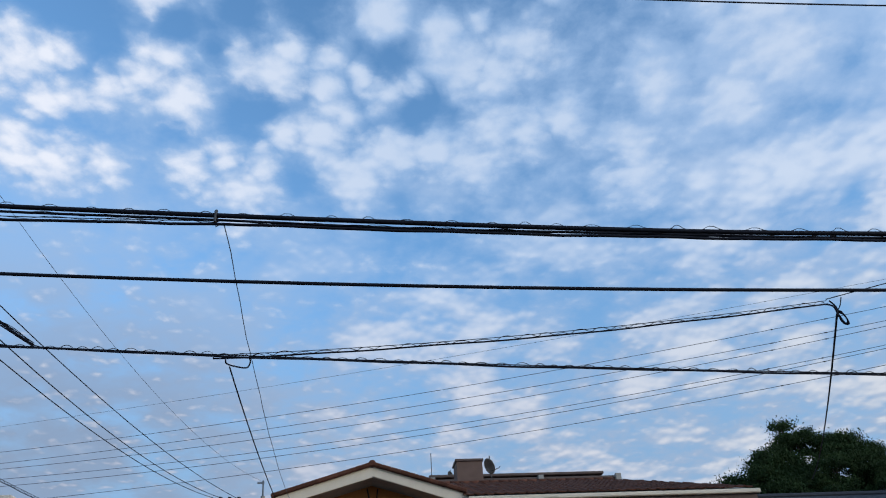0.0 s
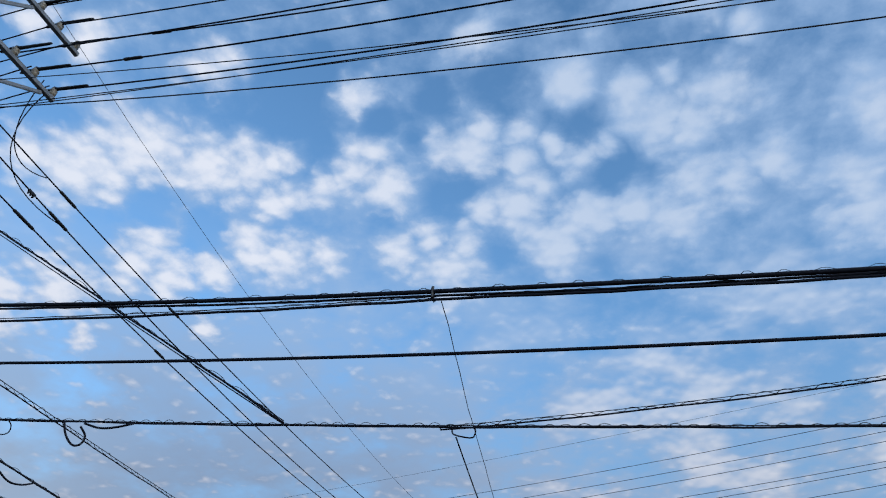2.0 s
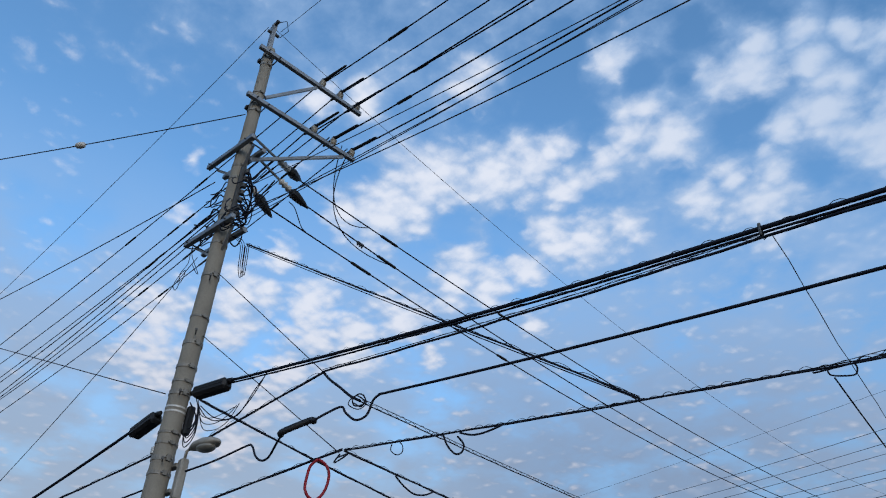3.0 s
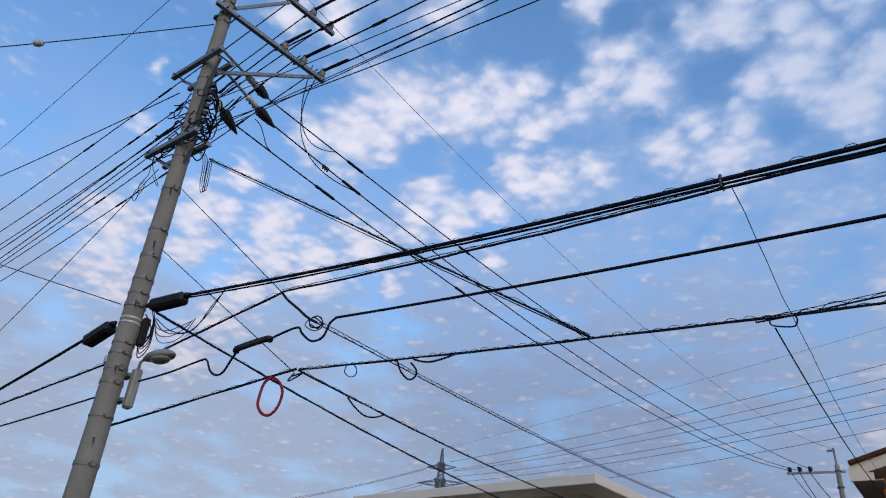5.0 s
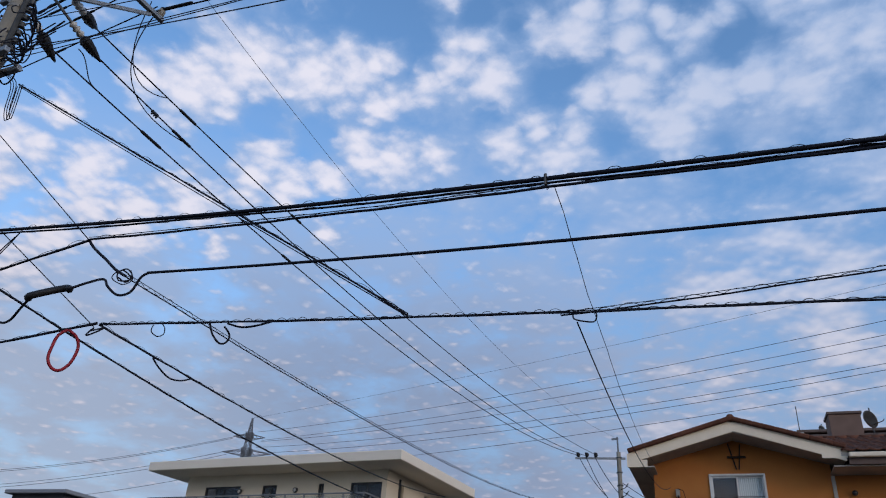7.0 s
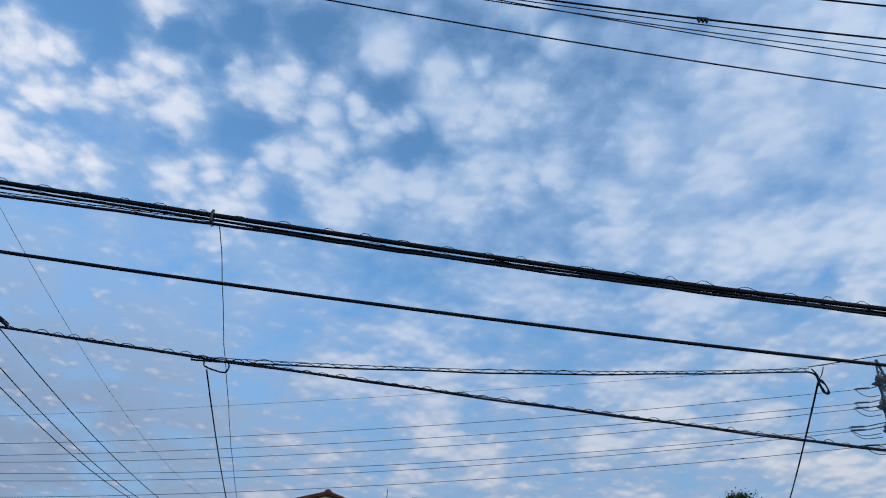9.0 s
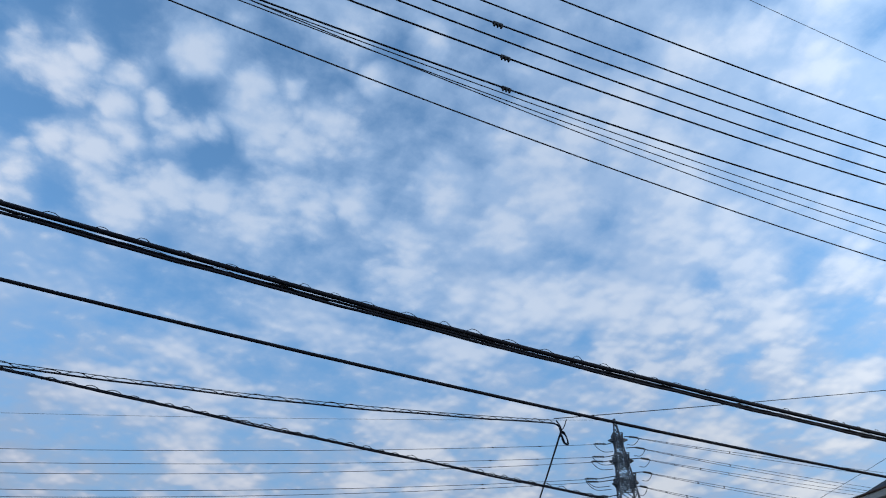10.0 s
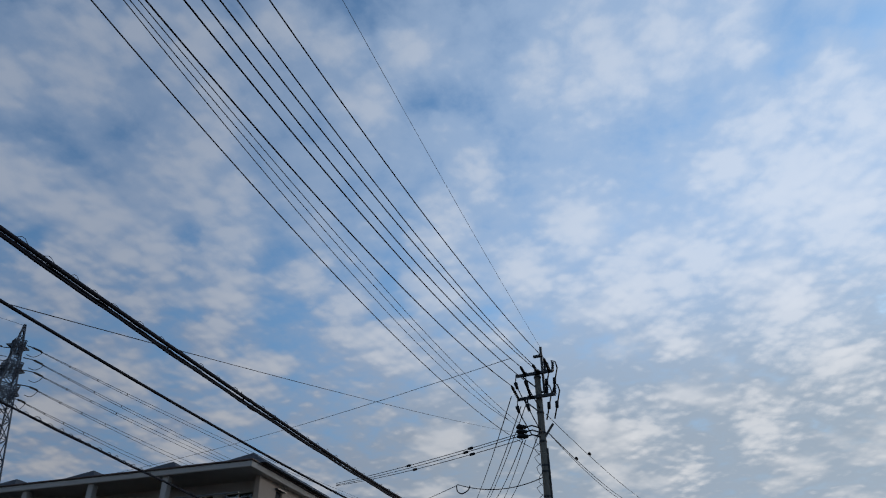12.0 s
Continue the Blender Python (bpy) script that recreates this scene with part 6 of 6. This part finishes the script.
part("wall", box(bmesh.new(), (WX0 + 0.2, 6.2, 0), (WX1 - 0.2, 6.4, FZ - 0.36)), CREAM, white)
for x in (-7.45, -4.75):
    lampw = empty("wall_lamp", FH @ pose(x, WYF - 0.05, 6.95), "small round wall lamp on the cream wall", "wall lamp", "cream house wall lamps")
    part("ring", tube(bmesh.new(), [(0, -0.08, 0), (0, 0.0, 0)], [0.09, 0.11], 12), DARK_FRAME, lampw)
    part("shade", tube(bmesh.new(), [(0, -0.1, 0), (0, -0.06, 0)], [0.05, 0.08], 12), PORCELAIN, lampw)
part("balcony_slab", box(bmesh.new(), (-11.1, -0.05, 4.75), (-0.78, WYF - 0.004, 4.98), 0.01), CREAM_TRIM, white)
rail = part("balcony_rail", box(bmesh.new(), (-11.05, 0.0, 6.50), (-0.85, 0.06, 6.55), 0.01), STEEL, white, "slim steel handrail")
part("side_rail", box(bmesh.new(), (-0.9, 0.06, 6.50), (-0.85, WYF, 6.55), 0.01), STEEL, white, "slim steel handrail")
for k in range(13):
    x = -11.0 + k * 0.84
    part("post", box(bmesh.new(), (x - 0.02, 0.005, 4.98), (x + 0.02, 0.055, 6.50)), STEEL, rail)
    if k < 12:
        part("pane", box(bmesh.new(), (x + 0.03, 0.02, 5.1), (x + 0.81, 0.03, 6.46)), RAIL_GLASS, rail, "pale glass balustrade pane")
for y in (0.45, 0.9, 1.3):
    part("post", box(bmesh.new(), (-0.9, y - 0.02, 4.98), (-0.86, y + 0.02, 6.50)), STEEL, rail)

# ---- apartment block ----
AH = pose(22.23, 16.35, 0, 0, 0, 5.5)
apt = empty("apartment_block", AH, "taupe apartment block with recessed balconies and small dark hipped roofs", "apartment building")
AZ = 9.49
part("roof_edge", box(bmesh.new(), (0, 0, AZ - 0.22), (11.0, 34, AZ), 0.02), TAUPE_LIGHT, apt, "pale concrete roof edge")
part("cornice", box(bmesh.new(), (-0.05, -0.05, AZ), (11.05, 34.05, AZ + 0.06), 0.015), BROWN_TRIM, apt, "thin brown roof trim")
part("wall", sheet_wall([1.15, 2.45, 2.95, 10.6], [0, 8.25, 9.02, AZ - 0.22], [(1, 1)], 0.25, 0.45), TAUPE, apt, "taupe tiled end wall")
part("end_window", box(bmesh.new(), (2.455, 0.32, 8.26), (2.945, 0.36, 9.01)), ROOM, apt, "small dark window in the end wall")
part("end_window_hood", box(bmesh.new(), (2.35, 0.1, 9.02), (3.05, 0.25, 9.08), 0.01), DARK_FRAME, apt, "dark window hood")
part("end_room", box(bmesh.new(), (2.2, 0.9, 8.0), (3.2, 0.95, 9.2)), ROOM, apt)
BACKX = 1.75
aw = [(0.8, 2.1), (2.5, 3.3), (4.3, 6.0), (7.3, 8.6), (9.0, 9.7), (10.8, 12.6), (14.2, 16.0), (18.0, 19.8), (22.0, 23.8), (26.0, 27.8)]
ys = [0.45] + [q for w_ in aw for q in w_] + [34.0]
part("wall", sheet_wall(ys, [0, 6.9, 8.9, AZ - 0.22], [(1 + 2 * k, 1) for k in range(len(aw))], BACKX, BACKX + 0.2, True), TAUPE_LIGHT, apt, "taupe recessed balcony wall")
for a, b in aw:
    w = part("window", box(bmesh.new(), (BACKX + 0.05, a, 6.9), (BACKX + 0.06, b, 8.9)), PANE, apt, "dark sliding balcony window")
    for lo, hi in (((BACKX + 0.02, a, 6.9), (BACKX + 0.1, a + 0.05, 8.9)), ((BACKX + 0.02, b - 0.05, 6.9), (BACKX + 0.1, b, 8.9)), ((BACKX + 0.02, (a + b) / 2 - 0.03, 6.9), (BACKX + 0.1, (a + b) / 2 + 0.03, 8.83)), ((BACKX + 0.02, a + 0.05, 8.83), (BACKX + 0.1, b - 0.05, 8.9))):
        part("frame", box(bmesh.new(), lo, hi), TAUPE_LIGHT, w)
    part("room_back", box(bmesh.new(), (BACKX + 0.9, a - 0.2, 6.8), (BACKX + 0.95, b + 0.2, 9.1)), ROOM, w)
for y in (3.65, 6.95, 10.0, 13.3, 16.6, 20.0, 23.5, 27.0):
    part("column", box(bmesh.new(), (0.14, y - 0.13, 0), (0.42, y + 0.13, AZ - 0.22), 0.02), TAUPE_LIGHT, apt, "pale concrete column")
part("balcony_wall", box(bmesh.new(), (0.2, 0.5, 6.6), (0.36, 34, 8.28), 0.015), TAUPE_LIGHT, apt, "pale balcony parapet")
part("balcony_end", box(bmesh.new(), (0.36, 0.5, 6.6), (BACKX, 0.66, 8.28), 0.015), TAUPE_LIGHT, apt)
part("balcony_floor", box(bmesh.new(), (0.36, 0.66, 6.6), (BACKX, 34, 6.75)), TAUPE_LIGHT, apt)
part("handrail", tube(bmesh.new(), [(0.28, 0.55, 8.46), (0.28, 33, 8.46)], 0.025, 6), STEEL, apt, "steel handrail")
for y in (1.15, 4.8, 8.6, 12.5, 16.5, 20.5):
    bm = bmesh.new()
    far_ = 10.4
    hw = 1.4
    v = [bm.verts.new((a, b, AZ + 0.064)) for a, b in ((0.55, y - hw), (far_, y - hw), (far_, y + hw), (0.55, y + hw))]
    r1, r2_ = bm.verts.new((2.0, y, AZ + 0.96)), bm.verts.new((far_ - 1.5, y, AZ + 0.96))
    for f in ((v[0], v[1], r2_, r1), (v[1], v[2], r2_), (v[2], v[3], r1, r2_), (v[3], v[0], r1), (v[3], v[2], v[1], v[0])):
        bm.faces.new(f)
    part("hipped_roof", bm, DARK_TILE, apt, "small dark hipped roof")
bm = bmesh.new()
for k in range(5):
    tube(bm, [(1.55, 0.5, 8.25 + 0.0), (1.3 + 0.1 * k, 0.6 + 0.05 * k, 8.6 - 0.06 * k)], 0.012, 5)
    tube(bm, [(1.25 + 0.08 * k, 0.5, 8.55 - 0.05 * k), (1.45 + 0.08 * k, 0.85, 8.62 - 0.05 * k)], 0.01, 5)
ant = tagged(new("laundry_rack", finish("laundry_rack", bm, STEEL)), "thin metal rack on the balcony", "drying rack")
ant.matrix_world = AH @ pose(-0.9, 0.6, -0.05)

# ---- low roofs at the edges of the view ----
dr = empty("dark_roofed_house", pose(14.6, 26.6, 0, 0, 0, 7), "house with a dark grey tiled roof", "house")
part("wall", box(bmesh.new(), (-2.6, 0.5, 0), (6.5, 7, 6.7)), TAUPE, dr)
bm = bmesh.new()
n = 40
for k in range(n):
    x0, x1 = -3.0 + 10 * k / n, -3.0 + 10 * (k + 0.88) / n
    v = [bm.verts.new(q) for q in ((x0, 0, 6.75), (x1, 0, 6.75), (x1, 4.2, 8.22), (x0, 4.2, 8.22))]
    v2 = [bm.verts.new(q.co - Vector((0, 0, 0.12))) for q in v]
    bm.faces.new(v)
    bm.faces.new(list(reversed(v2)))
    for i in range(4):
        bm.faces.new((v[i], v2[i], v2[(i + 1) % 4], v[(i + 1) % 4]))
part("roof", bm, DARK_TILE, dr, "dark grey ribbed tile roof")
part("roof_base", prism(bmesh.new(), [(0.05, 6.68), (4.2, 8.13), (8.2, 6.7), (8.2, 6.6), (0.05, 6.6)], (0, 1, 0), (0, 0, 1), (-3.0, 0, 0), 10.0), DARK_TILE, dr)
part("ridge", tube(bmesh.new(), [(-3.1, 4.2, 8.24), (7.1, 4.2, 8.24)], 0.12, 8), DARK_TILE, dr)
far = empty("far_roof", pose(-13.6, 43.4, 0, 0, 0, 5), "grey low building beyond the side street", "building")
part("wall", box(bmesh.new(), (0, 0, 0), (6.2, 6, 9.6)), TAUPE_LIGHT, far)
part("roof", box(bmesh.new(), (-0.3, -0.3, 9.6), (6.6, 6.3, 9.9), 0.03), GREY_ROOF, far)
part("stair_tower", box(bmesh.new(), (2.2, 1.0, 9.9), (4.6, 4, 10.25), 0.03), CREAM, far)
far2 = empty("far_roof", pose(-37.6, 25.4, 0, 0, 0, 8), "dark flat-roofed building at the street's end", "building")
part("wall", box(bmesh.new(), (0, 0, 0), (3.4, 5, 7.6)), DARK_TILE, far2)
part("roof", box(bmesh.new(), (-0.3, -0.3, 7.6), (3.7, 5.3, 7.8), 0.03), GREY_ROOF, far2)


# ---- the tree behind the roofs ----
def tree(x, y, height, seed, label, lobes):
    rng = random.Random(seed)
    t = empty("tree", pose(x, y, 0), label, "tree", "trees")
    part("trunk", tube(bmesh.new(), [(0, 0, 0), (0.15, 0.05, height * 0.25), (0.05, 0.1, height * 0.5), (0.2, 0, height * 0.7)], [0.45, 0.36, 0.26, 0.14], 10), BARK, t, "", True)
    verts, faces = [], []
    for cx, cy, cz, rx, rz, count in lobes:
        bm = bmesh.new()
        tube(bm, [(0.1, 0.05, height * 0.4), ((cx * 0.5), cy * 0.5, (height * 0.4 + cz) * 0.5), (cx, cy, cz)], [0.16, 0.1, 0.04], 7)
        part("limb", bm, BARK, t, "", True)
        clumps = []
        for k in range(max(8, count // 130)):
            a, b = rng.uniform(0, math.tau), rng.uniform(-0.5, 1.0)
            rr = rng.uniform(0.55, 1.02)
            c = math.sqrt(max(0, 1 - b * b))
            clumps.append((cx + rx * rr * c * math.cos(a), cy + rx * rr * c * math.sin(a), cz + rz * rr * b, rng.uniform(0.25, 0.55)))
        for k in range(int(count * 1.5)):
            px, py, pz, pr = rng.choice(clumps)
            q = Vector((rng.gauss(0, 1), rng.gauss(0, 1), rng.gauss(0, 0.55))) * pr * 0.5
            p = Vector((px, py, pz)) + q
            e = Euler((rng.uniform(0, 6.3), rng.uniform(0, 6.3), rng.uniform(0, 6.3))).to_matrix()
            s = rng.uniform(0.035, 0.08)
            i = len(verts)
            for u, v in ((-s, 0), (0, -s * 0.45), (s, 0), (0, s * 0.45)):
                verts.append(p + e @ Vector((u, v, 0)))
            faces.append((i, i + 1, i + 2, i + 3))
    me = bpy.data.meshes.new("crown")
    me.from_pydata(verts, [], faces)
    me.materials.append(LEAF)
    c = new("crown", me)
    c.parent = t
    return t


tree(17.9, 36.4, 13.2, 3, "large dark green broadleaf tree behind the roofs",
     [(-3.9, 0.5, 9.9, 1.1, 0.6, 4500), (-1.9, 0, 10.9, 1.2, 0.7, 7000), (-0.3, 0.3, 12.0, 1.1, 0.55, 6000), (-0.9, 0.2, 12.75, 0.5, 0.25, 900), (1.2, -0.2, 11.6, 1.3, 0.6, 6500), (2.6, 0.2, 11.3, 1.0, 0.6, 5000), (0.5, -0.8, 10.4, 2.2, 1.0, 12000), (3.6, -0.6, 10.0, 2.2, 0.9, 11000), (-2.0, -0.6, 9.3, 2.0, 0.8, 9000), (5.4, 0, 10.1, 1.5, 0.7, 6000), (1.5, -0.9, 9.0, 3.5, 0.8, 12000), (-1.2, -0.8, 9.4, 1.8, 1.0, 10000), (-2.7, -0.3, 10.2, 1.2, 0.6, 5000), (4.6, 0.2, 11.0, 1.3, 0.6, 5000)])
